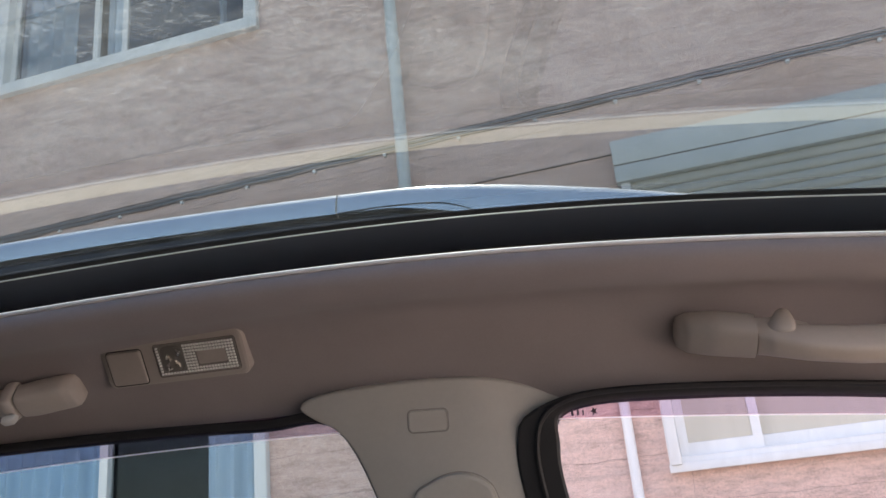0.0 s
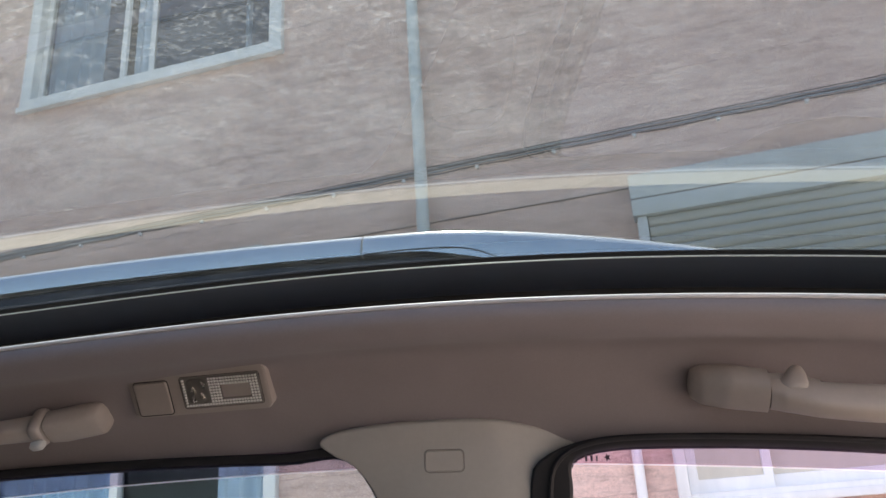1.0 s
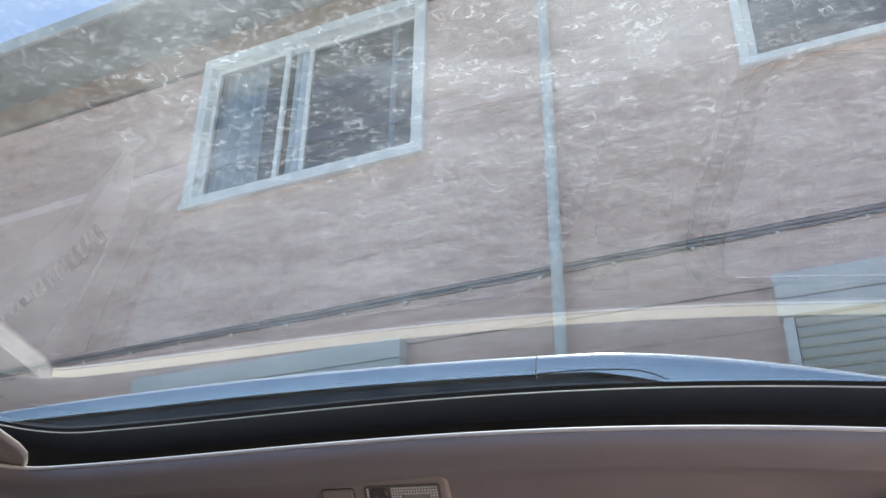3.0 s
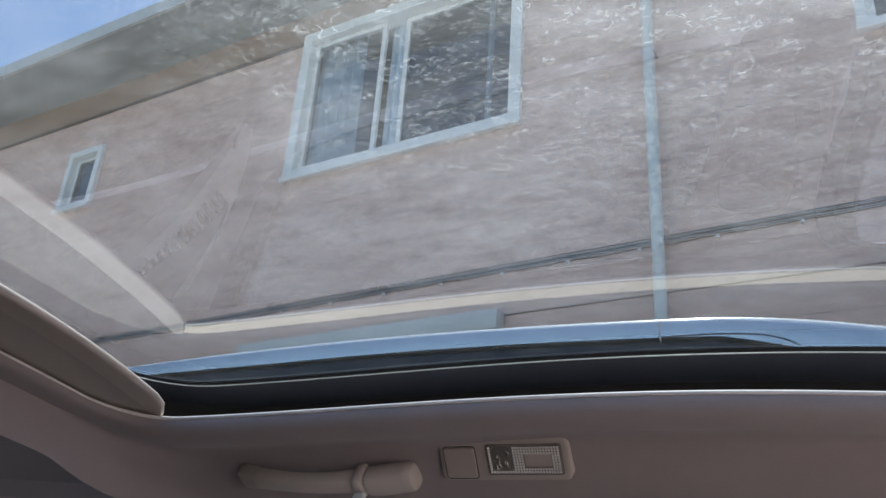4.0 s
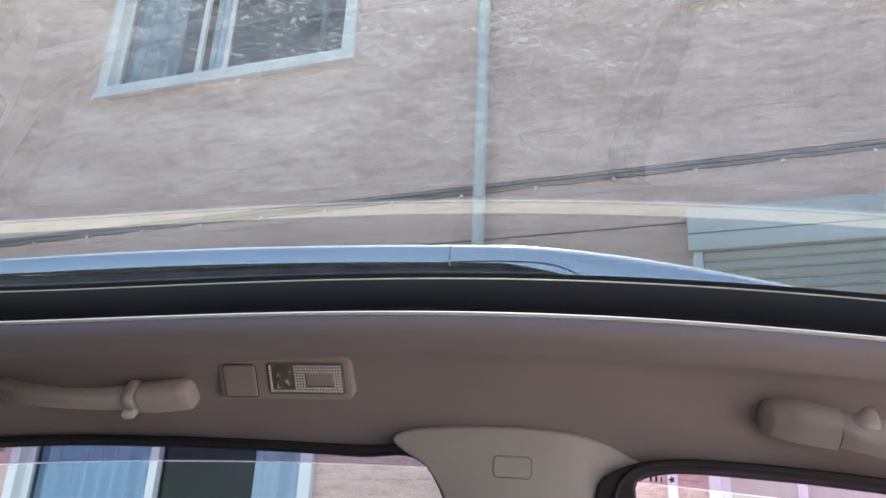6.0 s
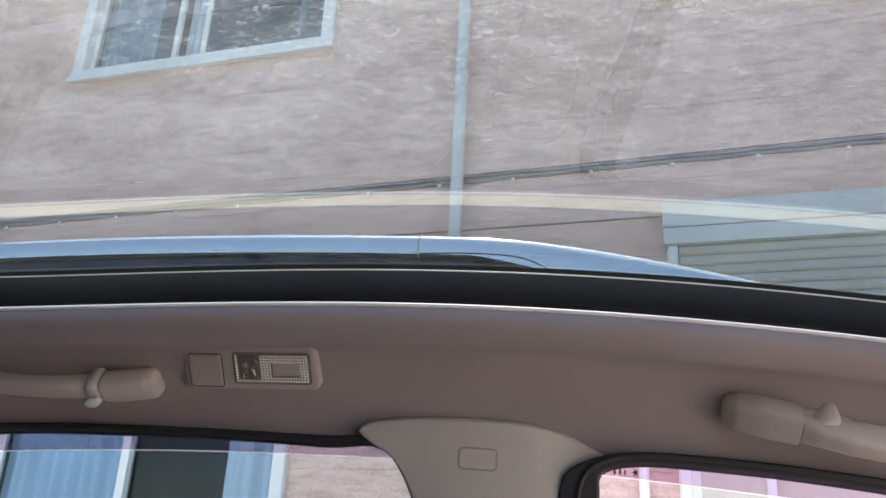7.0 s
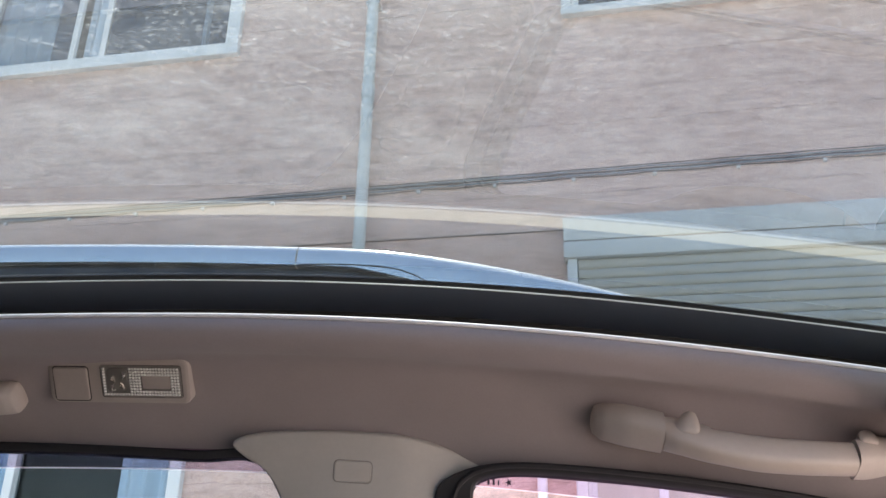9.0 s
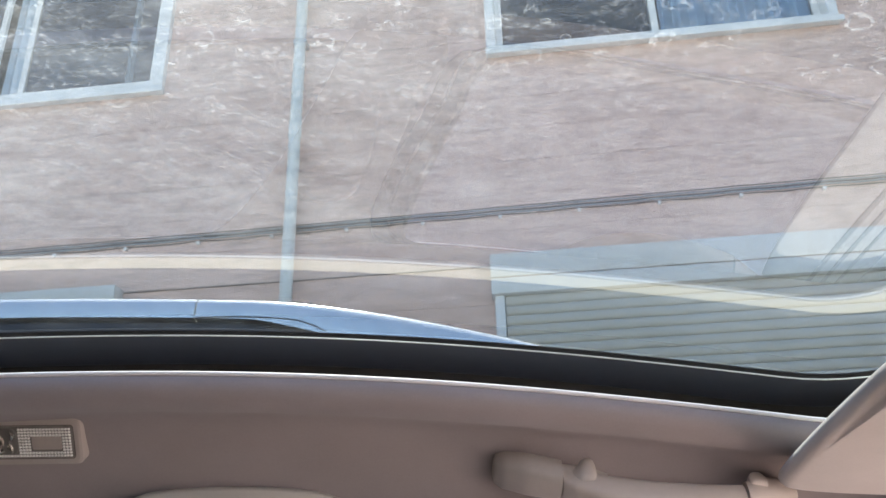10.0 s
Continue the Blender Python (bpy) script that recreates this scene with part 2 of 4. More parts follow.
def siding_material():
    """Salmon-beige fibre-cement siding, embossed in small uneven blocks, weather-stained."""
    f = Mat("embossed_siding", (0.40, 0.285, 0.235), 0.85)
    geo = f.n("ShaderNodeNewGeometry").outputs["Position"]
    sep = f.n("ShaderNodeSeparateXYZ")
    f.link(geo, sep.inputs[0])
    flat = f.n("ShaderNodeCombineXYZ")
    f.link(sep.outputs[0], flat.inputs[0])
    f.link(sep.outputs[2], flat.inputs[1])
    f.coords = flat.outputs[0]
    warp = f.n("ShaderNodeTexNoise", Scale=9.0, Detail=3.0)
    f.link(f.coords, warp.inputs["Vector"])
    bent = f.n("ShaderNodeMix")
    bent.data_type, bent.blend_type = "RGBA", "LINEAR_LIGHT"
    bent.inputs[0].default_value = 0.018
    f.link(f.coords, bent.inputs[6])
    f.link(warp.outputs["Color"], bent.inputs[7])
    low = f.n("ShaderNodeMapping", Location=(0.0, -0.056, 0.0))
    f.link(bent.outputs[2], low.inputs["Vector"])
    brick = f.n("ShaderNodeTexBrick", Scale=1.0, Mortar_Size=0.0028, Mortar_Smooth=0.9, Brick_Width=0.040, Row_Height=0.030667, Color1=(1, 1, 1, 1), Color2=(0.84, 0.84, 0.84, 1), Mortar=(0.45, 0.45, 0.45, 1))
    f.link(low.outputs[0], brick.inputs["Vector"])
    course = f.n("ShaderNodeTexBrick", Scale=1.0, Mortar_Size=0.0016, Mortar_Smooth=0.6, Brick_Width=40.0, Row_Height=0.184, Color1=(1, 1, 1, 1), Color2=(1, 1, 1, 1), Mortar=(0.55, 0.54, 0.53, 1))
    f.link(low.outputs[0], course.inputs["Vector"])
    a = f.noise(2.2, 8, 0.75, (1, 2.2, 1))
    b = f.noise(18, 7, 0.78, (1, 1.6, 1))
    c = f.noise(75, 5, 0.8, (1, 1.2, 1))
    base = f.ramp(f.mix(0.40, f.mix(0.5, a, b), c), ((0.37, (0.64, 0.44, 0.37)), (0.5, (0.88, 0.62, 0.53)), (0.63, (0.97, 0.74, 0.65))))
    streak = f.ramp(f.noise(6.5, 8, 0.75, (1, 4, 1)), ((0.40, (0.60, 0.59, 0.59)), (0.53, (1, 1, 1))))
    speck = f.ramp(f.noise(120, 3, 0.7), ((0.38, (0.72, 0.70, 0.68)), (0.5, (1, 1, 1)), (0.62, (1.0, 1.0, 1.0))))
    base = f.mix(0.45, f.mix(0.5, base, streak, "MULTIPLY"), speck, "MULTIPLY")
    f.paint(f.mix(0.5, f.mix(0.11, base, brick.outputs["Color"], "MULTIPLY"), course.outputs["Color"], "MULTIPLY"))
    f.bump(f.noise(34, 6, 0.75, (1.2, 1, 1)), 0.9, 0.010)
    return f.bump(course.outputs["Color"], 0.5, 0.004).bump(brick.outputs["Color"], 0.35, 0.005).m


SIDING = siding_material()


def metal_paint(name, color, rough=0.45, streak=True):
    f = Mat(name, color, rough)
    f.mottle(2.5, 0.86, 1.06, (3, 3, 0.6) if streak else (1, 1, 1), 9)
    return f.bump(f.noise(300, 3), 0.08, 0.001).m


WHITE_FRAME = metal_paint("white_window_frame", (0.82, 0.82, 0.80), 0.35)
PALE_BOX = metal_paint("pale_shutter_box", (0.66, 0.68, 0.66), 0.4)
PALE_PIPE = metal_paint("pale_downpipe", (0.66, 0.69, 0.67), 0.4)
SLAT = metal_paint("shutter_slat", (0.56, 0.535, 0.475), 0.45)
SOFFIT = metal_paint("soffit_board", (0.40, 0.40, 0.38), 0.8, False)
FASCIA = metal_paint("fascia_board", (0.58, 0.58, 0.55), 0.5)
FRIEZE = metal_paint("frieze_board", (0.42, 0.29, 0.22), 0.75, False)
ROOFING = metal_paint("roofing_sheet", (0.16, 0.15, 0.15), 0.5)
FLASHING = metal_paint("flashing_strip", (0.20, 0.16, 0.14), 0.5)
CABLE = metal_paint("black_cable", (0.035, 0.037, 0.04), 0.5, False)
CABLE_GREY = metal_paint("grey_cable", (0.24, 0.28, 0.32), 0.35, False)
CLIP = Mat("zinc_clip", (0.62, 0.62, 0.60), 0.3, 0.8).m
# Near-black: the shade inside the rooms is put into the colour.
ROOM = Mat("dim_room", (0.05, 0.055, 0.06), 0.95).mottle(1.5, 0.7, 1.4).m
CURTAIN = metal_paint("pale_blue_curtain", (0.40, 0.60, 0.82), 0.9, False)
# Lighter copy of the blue curtain; the light on it is in the colour.
CURTAIN_LIT = metal_paint("lit_copy_curtain", (0.62, 0.76, 0.93), 0.9, False)
NET = metal_paint("net_curtain", (0.50, 0.62, 0.72), 0.9, False)

CONCRETE = Mat("pale_concrete", (0.40, 0.385, 0.36), 0.9)
CONCRETE.mottle(0.7, 0.8, 1.15, fine=50)
CONCRETE = CONCRETE.bump(CONCRETE.noise(90, 4), 0.6, 0.006).m
INK = Mat("etched_mark", (0.05, 0.03, 0.05), 0.6).m
# Film plus clear glass summed: paints in light caught at the tint's edge.
BAND_EDGE = bpy.data.materials.new("band_edge")
BAND_EDGE.use_nodes = True
BAND_EDGE.node_tree.nodes.clear()
band_nodes, band_link = BAND_EDGE.node_tree.nodes, BAND_EDGE.node_tree.links.new
film_node = band_nodes.new("ShaderNodeBsdfTranslucent")
film_node.inputs[0].default_value = (0.95, 0.93, 0.95, 1)
clear_node = band_nodes.new("ShaderNodeBsdfTransparent")
band_mix = band_nodes.new("ShaderNodeAddShader")
band_link(film_node.outputs[0], band_mix.inputs[0])
band_link(clear_node.outputs[0], band_mix.inputs[1])
clear_node.inputs[0].default_value = (0.8, 0.8, 0.8, 1)
band_link(band_mix.outputs[0], band_nodes.new("ShaderNodeOutputMaterial").inputs[0])

# ---------------------------------------------------------------- building helpers
CAR = SLOPE @ pose(0, 0, 0, 0, 0, 11.5)
ORIGIN = {}


def finish(ob, bm, mat, smooth):
    bmesh.ops.recalc_face_normals(bm, faces=bm.faces)
    if smooth:
        for f in bm.faces:
            f.smooth = True
        for e in bm.edges:
            if len(e.link_faces) == 2 and e.calc_face_angle(0) > radians(38):
                e.smooth = False
    bm.to_mesh(ob.data)
    bm.free()
    for m in mat if isinstance(mat, (list, tuple)) else (mat,):
        ob.data.materials.append(m)
    return ob


def thing(name, base, label="", category="", group="", kind="", frame_of=None):
    """An Empty at its base, which parents its parts. frame_of: CAR or None for the street."""
    ob = new(name)
    ob.empty_display_size = 0.05
    m = frame_of if frame_of is not None else Matrix.Identity(4)
    ob.matrix_basis = m @ Matrix.Translation(base)
    ORIGIN[ob.name] = Vector(base)
    return tagged(ob, label, category, group, kind)


def part(name, bm, mat, parent, label="", smooth=True):
    """One mesh object from bm, whose places are those of the thing's surroundings."""
    ob = new(name, bpy.data.meshes.new(name))
    o = ORIGIN[parent.name]
    bmesh.ops.translate(bm, verts=bm.verts, vec=-o)
    ob.parent = parent
    ORIGIN[ob.name] = o
    return tagged(finish(ob, bm, mat, smooth), label)


def glaze(ob, way):
    """Gloss on the faces turned to way; the others are only see-through."""
    ob.data.materials.append(CLEAR)
    for f in ob.data.polygons:
        f.material_index = 0 if f.normal.dot(way) > 0.5 else 1


def solid(name, bm, mat, base, label="", category="", group="", kind="", frame_of=None, smooth=True):
    """A thing that is one mesh."""
    ob = new(name, bpy.data.meshes.new(name))
    bmesh.ops.translate(bm, verts=bm.verts, vec=-Vector(base))
    m = frame_of if frame_of is not None else Matrix.Identity(4)
    ob.matrix_basis = m @ Matrix.Translation(base)
    ORIGIN[ob.name] = Vector(base)
    return tagged(finish(ob, bm, mat, smooth), label, category, group, kind)


def box(x0, x1, y0, y1, z0, z1, bevel=0.0, bm=None):
    bm = bm or bmesh.new()
    made = bmesh.ops.create_cube(bm, size=1)["verts"]
    for v in made:
        v.co = Vector(((x0 + x1) / 2 + v.co.x * (x1 - x0), (y0 + y1) / 2 + v.co.y * (y1 - y0), (z0 + z1) / 2 + v.co.z * (z1 - z0)))
    if bevel:
        edges = {e for v in made for e in v.link_edges}
        bmesh.ops.bevel(bm, geom=list(edges), offset=bevel, segments=2, affect="EDGES", profile=0.6)
    return bm


def loft(rings, bm=None, caps=True, closed=True):
    """Skin over rings of equal length."""
    bm = bm or bmesh.new()
    vs = [[bm.verts.new(p) for p in ring] for ring in rings]
    k = len(vs[0])
    for a, b in zip(vs, vs[1:]):
        for i in range(k if closed else k - 1):
            j = (i + 1) % k
            bm.faces.new((a[i], a[j], b[j], b[i]))
    if caps and closed:
        bm.faces.new(vs[0][::-1])
        bm.faces.new(vs[-1])
    return bm


def tube(points, radius, sides=10, bm=None):
    pts = [Vector(p) for p in points]
    rings = []
    for i, p in enumerate(pts):
        way = (pts[min(i + 1, len(pts) - 1)] - pts[max(i - 1, 0)]).normalized()
        side = way.cross(Vector((0, 0, 1)))
        side = side.normalized() if side.length > 1e-3 else Vector((1, 0, 0))
        up = side.cross(way)
        r = radius[i] if isinstance(radius, (list, tuple)) else radius
        rings.append([p + side * math.cos(a) * r + up * math.sin(a) * r for a in (2 * math.pi * k / sides for k in range(sides))])
    return loft(rings, bm)


def spline(points, steps=8, closed=True):
    """A Catmull-Rom curve through a few points."""
    pts = [Vector(p) for p in points]
    n = len(pts)
    out = []
    for i in range(n if closed else n - 1):
        g = [pts[(i + k) % n] if closed else pts[min(max(i + k, 0), n - 1)] for k in (-1, 0, 1, 2)]
        for s in range(steps):
            u = s / steps
            out.append(0.5 * (2 * g[1] + (g[2] - g[0]) * u + (2 * g[0] - 5 * g[1] + 4 * g[2] - g[3]) * u * u + (3 * g[1] - g[0] - 3 * g[2] + g[3]) * u ** 3))
    if not closed:
        out.append(pts[-1])
    return out


def rounded(u0, u1, v0, v1, r, steps=5):
    """A rectangle with round corners, as (u, v) points."""
    out = []
    for cu, cv, a0 in ((u1 - r, v1 - r, 0), (u0 + r, v1 - r, 90), (u0 + r, v0 + r, 180), (u1 - r, v0 + r, 270)):
        for s in range(steps + 1):
            a = radians(a0 + 90 * s / steps)
            out.append((cu + r * math.cos(a), cv + r * math.sin(a)))
    return out


def inset(outline, d):
    """The outline moved inwards by d."""
    n = len(outline)
    area = sum(outline[i][0] * outline[(i + 1) % n][1] - outline[(i + 1) % n][0] * outline[i][1] for i in range(n))
    s = 1 if area > 0 else -1
    out = []
    for i in range(n):
        a, b = outline[i - 1], outline[(i + 1) % n]
        t = Vector((b[0] - a[0], b[1] - a[1]))
        t = t.normalized() if t.length > 1e-9 else Vector((1, 0))
        out.append((outline[i][0] - t.y * d * s, outline[i][1] + t.x * d * s))
    return out


def plate(outline, depth, r, put, back=0.0, bm=None):
    """A plate with a rolled front edge. put(u, v, w) gives the place; w grows towards the viewer."""
    rings = [(0, -back), (0, depth - r), (r * 0.3, depth - r * 0.3), (r, depth), (r + 0.0005, depth)]
    return loft([[put(u, v, w) for u, v in (inset(outline, d) if d else outline)] for d, w in rings], bm)


def frame_ring(outer, inner, depth, put, r=0.002, back=0.0, bm=None):
    """A frame between two outlines of equal count."""
    rings = [[put(u, v, w) for u, v in o] for o, w in ((outer, -back), (outer, depth - r), (inset(outer, r), depth), (inset(inner, -r), depth), (inner, depth - r), (inner, -back))]
    bm = bm or bmesh.new()
    vs = [[bm.verts.new(p) for p in ring] for ring in rings]
    k = len(outer)
    for a, b in zip(vs, vs[1:] + vs[:1]):
        for i in range(k):
            j = (i + 1) % k
            bm.faces.new((a[i], a[j], b[j], b[i]))
    return bm


# ---------------------------------------------------------------- ground
def build_ground():
    bm = bmesh.new()
    vs = [bm.verts.new(p) for p in ((-300, -300, 0), (300, -300, 0), (300, 300, 0), (-300, 300, 0))]
    bm.faces.new(vs)
    solid("ground", bm, CONCRETE, (0, 0, 0), "pale concrete yard in front of the house", "ground", kind="structure", smooth=False)


build_ground()

# ---------------------------------------------------------------- the car's ceiling
MID = 0.43                                  # the car's middle line
X0, X1, HALF = -0.875, 0.565, 0.43          # roof opening: rear, front, half its width
CORNER = 0.085


def lip_z(x):
    x = max(-1.0, min(0.66, x))
    return 0.0693 * x ** 4 + 0.0052 * x ** 3 - 0.1179 * x ** 2 - 0.0141 * x + 1.5257


def seal_z(x):
    x = max(-1.35, min(0.9, x))
    return 0.0099 * x ** 3 - 0.0562 * x ** 2 - 0.0056 * x + 1.4182


def opening(count=44):
    """The rim of the roof opening: place, outward way, clockwise from the front."""
    out = []
    xs, ys = (X0 + CORNER, X1 - CORNER), (MID - HALF + CORNER, MID + HALF - CORNER)

    def side(a, b, n, way):
        for i in range(n):
            out.append((Vector(a).lerp(Vector(b), i / n), Vector(way)))

    def turn(c, a0, n=10):
        for i in range(n):
            a = radians(a0 + 90 * i / n)
            w = Vector((math.cos(a), math.sin(a)))
            out.append((Vector(c) + w * CORNER, w))

    side((xs[0], ys[0] - CORNER), (xs[1], ys[0] - CORNER), count, (0, -1))
    turn((xs[1], ys[0]), -90)
    side((X1, ys[0]), (X1, ys[1]), 24, (1, 0))
    turn((xs[1], ys[1]), 0)
    side((xs[1], ys[1] + CORNER), (xs[0], ys[1] + CORNER), count, (0, 1))
    turn((xs[0], ys[1]), 90)
    side((X0, ys[1]), (X0, ys[0]), 24, (-1, 0))
    turn((xs[0], ys[0]), 180)
    return out


def crown(y):
    return 0.016 * (1 - ((y - MID) / HALF) ** 2)


# outward distance and drop below the rim, along the sides and along the ends
SIDE = ((0.140, 0.0), (0.05, 0.0), (0.0105, 0.0), (0.0045, 0.0028), (0.0010, 0.0075), (0.0, 0.0135), (0.0025, 0.0205), (0.0115, 0.0270), (0.026, 0.0315), (0.0405, 0.0315), (0.0465, 0.0262), (0.053, 0.0222), (0.068, 0.0200), (0.088, 0.0208), (0.104, 0.0268), (0.118, 0.0400), (0.134, 0.0540), (0.152, 0.0670), (0.170, 0.0840), (0.185, 0.1020), (0.196, 0.1130))
END = ((0.140, -0.0), (0.05, 0.0), (0.005, 0.0), (0.0, 0.004), (0.0010, 0.0085), (0.005, 0.0125), (0.014, 0.0143), (0.030, 0.0150), (0.0405, 0.0155), (0.0425, 0.0155), (0.0445, 0.016), (0.07, 0.017), (0.10, 0.018), (0.14, 0.020), (0.18, 0.022), (0.22, 0.025), (0.27, 0.029), (0.32, 0.034), (0.38, 0.042), (0.44, 0.055), (0.50, 0.075))


def build_headliner():
    bm = bmesh.new()
    rim = opening()
    rings = []
    for (ds, zs), (de, ze) in zip(SIDE, END):
        ring = []
        for p, w in rim:
            k = w.y * w.y
            if w.y < -0.5 and ds > 0.003 and zs == 0:
                ds = 0.006
            if ze > 0.0165:
                de = 0.0445 + (de - 0.0445) * (1.56 if w.x < 0 else 0.6)
            d = ds * k + de * (1 - k)
            q = p + w * d
            top = lip_z(p.x) + crown(min(max(p.y, MID - HALF), MID + HALF))
            drop = zs * k + ze * (1 - k)
            if 0.03 < zs:
                blend = min(1, (zs - 0.03) / 0.05)
                drop = (zs * (1 - blend) + zs * (top - seal_z(q.x) + 0.008 + 0.0225 * min(0.0, q.x)) / 0.112 * blend) * k + ze * (1 - k)
            ring.append((q.x, q.y, top - drop))
        rings.append(ring)
    loft(rings, bm, caps=False)
    track = thing("blind_track", (0, MID, 1.53), "cream plastic blind track round the roof opening", "blind track", frame_of=CAR)
    far = [(p, w) for p, w in rim if w.y > -0.3]
    for name, pieces in (("track_strip", far),):
        sections = []
        for p, w in pieces:
            top = lip_z(p.x) + crown(min(max(p.y, MID - HALF), MID + HALF))
            sections.append([((p + w * d).x, (p + w * d).y, top + h) for d, h in ((0.0045, 0.0002), (0.0055, 0.0012), (0.130, 0.0012), (0.130, 0.0004))])
        part(name, loft(sections), CREAM, track)
        # Bead added on the rim to draw its sunlit line.
        bead = [(*(p + w * 0.0030), lip_z(p.x) + crown(min(max(p.y, MID - HALF), MID + HALF)) - 0.0020) for p, w in pieces]
        part("sunlit_rim_bead", tube(bead, 0.0024, 10), EDGE_BEAD, track, "pale bead added for the sunlit line along the headliner's edge")
    solid("ceiling", bm, HEADLINER, (0, MID, 1.5), "greige fabric car headliner with a rolled edge round the roof opening", "headliner", kind="structure", frame_of=CAR)


build_headliner()


def glass_z(x, y):
    return lip_z(x) + 0.066 + 0.012 * (1 - ((y - MID) / 0.45) ** 2)


def build_roof_glass():
    roof = thing("window_1", (0, MID, 1.58), "large tinted panoramic glass roof, dusty with dried water marks", "glass roof", kind="structure", frame_of=CAR)
    nx, ny = 40, 24
    xa, xb, ya, yb = X0 - 0.152, X1 + 0.152, MID - HALF - 0.152, MID + HALF + 0.152

    def sheet(lift):
        return [[(xa + (xb - xa) * i / nx, ya + (yb - ya) * j / ny, glass_z(xa + (xb - xa) * i / nx, ya + (yb - ya) * j / ny) + lift) for j in range(ny + 1)] for i in range(nx + 1)]

    def skin(rows, up):
        bm = bmesh.new()
        vs = [[bm.verts.new(p) for p in r] for r in rows]
        for a, b in zip(vs, vs[1:]):
            for j in range(ny):
                f = (a[j], b[j], b[j + 1], a[j + 1])
                bm.faces.new(f if up else f[::-1])
        return bm

    for name, lift, mat, up, label in (("pane", 0.0, ROOF_GLASS, False, "tinted inner face of the glass"), ("outer_face", 0.004, DUSTY, True, "dusty outer face of the glass")):
        bm = skin(sheet(lift), up)
        ob = new(name, bpy.data.meshes.new(name))
        bmesh.ops.translate(bm, verts=bm.verts, vec=-ORIGIN[roof.name])
        for f in bm.faces:
            f.smooth = True
        bm.to_mesh(ob.data)
        bm.free()
        ob.data.materials.append(mat)
        ob.parent = roof
        tagged(ob, label)
    # black ceramic border under the pane; a pale bead paints the seal's highlight along its inner edge
    inner, outer = rim_at(0.055), rim_at(0.149)
    rings = [[(p.x, p.y, glass_z(p.x, p.y) - dz) for p in ring] for ring, dz in ((inner, 0.0015), (inner, 0.004), (outer, 0.004), (outer, 0.0015))]
    part("black_border", loft(rings + rings[:1], caps=False), FRIT, roof, "glossy black ceramic border")
    bead = rim_at(0.0545)
    bm = bmesh.new()
    rings = [[(p.x, p.y, glass_z(p.x, p.y) - 0.0045)] for p in bead]
    pts = [r[0] for r in rings] + [rings[0][0]]
    part("seal_highlight", tube(pts, 0.0009, 6), BEAD, roof, "thin pale bead painting the highlight on the seal")
    inner, outer = rim_at(0.0465), rim_at(0.0535)
    rings = [[(p.x, p.y, glass_z(p.x, p.y) - dz) for p in ring] for ring, dz in ((inner, 0.0012), (inner, 0.0024), (outer, 0.0036), (outer, 0.0012))]
    part("seal_lip", loft(rings + rings[:1], caps=False), RUBBER, roof, "black rubber lip at the clear glass")
    # upright channel wall behind the rim, which carries the blind
    a, b = rim_at(0.136), rim_at(0.142)
    rings = [[(p.x, p.y, z(p)) for p in ring] for ring, z in ((a, lambda p: lip_z(p.x) - 0.002), (a, lambda p: glass_z(p.x, p.y) - 0.004), (b, lambda p: glass_z(p.x, p.y) - 0.004), (b, lambda p: lip_z(p.x) - 0.002))]
    part("blind_channel", loft(rings + rings[:1], caps=False), CHANNEL, roof, "black blind channel")


def rim_at(d):
    return [p + w * d for p, w in opening()]


build_roof_glass()


def build_roof_rail():
    rail = thing("roof_rail", (-0.4, 0.97, 1.6), "satin silver roof rail with black lower body beside the glass", "roof rail", frame_of=CAR)

    def top(x):
        z = 1.6512 - 0.0631 * x * x - 0.0066 * x
        if x > -0.13:
            z -= 0.62 * (x + 0.13) ** 2 / (1 + 2.2 * (x + 0.13))
        return z

    def rings(x0, x1, n, low, high, ya, yb):
        out = []
        for i in range(n + 1):
            x = x0 + (x1 - x0) * i / n
            t = top(x)
            foot = max(t - 0.05, 1.588 - 0.03 * x * x)
            h = t - foot
            z0, z1 = foot + h * low(x), foot + h * high(x)
            mid = (z0 + z1) / 2
            prof = [(ya + dy, z0 + (z1 - z0) * k) for dy, k in ((0.0002, 0.0), (0.0, 0.3), (0.0008, 0.58), (0.0022, 0.75), (0.0044, 0.87), (0.0066, 0.94), (0.0095, 0.98), (0.014, 1.0))] + [(yb - 0.008, z1), (yb, mid), (yb - 0.002, z0)]
            out.append([(x, y, z) for y, z in prof])
        return out

    def split(x):
        return 0.44 if x < -0.12 else max(0.02, 0.44 - 2.7 * (x + 0.12) ** 1.0)

    part("rail_bar", loft(rings(-1.25, -0.1895, 40, split, lambda x: 1.0, 0.955, 0.99)), (SILVER, CREST), rail)
    cap = part("end_cap", loft(rings(-0.1875, 0.26, 30, split, lambda x: 1.0, 0.955, 0.99)), (SILVER, CREST), rail, "silver tapering end cap")
    part("parting_line", tube(spline([(-0.185, 0.9546, 1.6225), (-0.13, 0.9546, 1.6252), (-0.078, 0.9546, 1.6240), (-0.052, 0.9546, 1.6185), (-0.032, 0.9546, 1.6097)], 6, False), 0.0007, 6), RUBBER, cap, "thin dark parting line")
    part("lower_body", loft(rings(-1.25, 0.05, 44, lambda x: 0.0, lambda x: split(x) - 0.01, 0.957, 0.988)), RAIL_BLACK, rail, "black lower rail body")
    # Upward faces take the crest material, so the sun's line shows there.
    for ob in rail.children:
        if len(ob.data.materials) == 2:
            for f in ob.data.polygons:
                f.material_index = 1 if f.normal.z > 0.40 else 0


build_roof_rail()


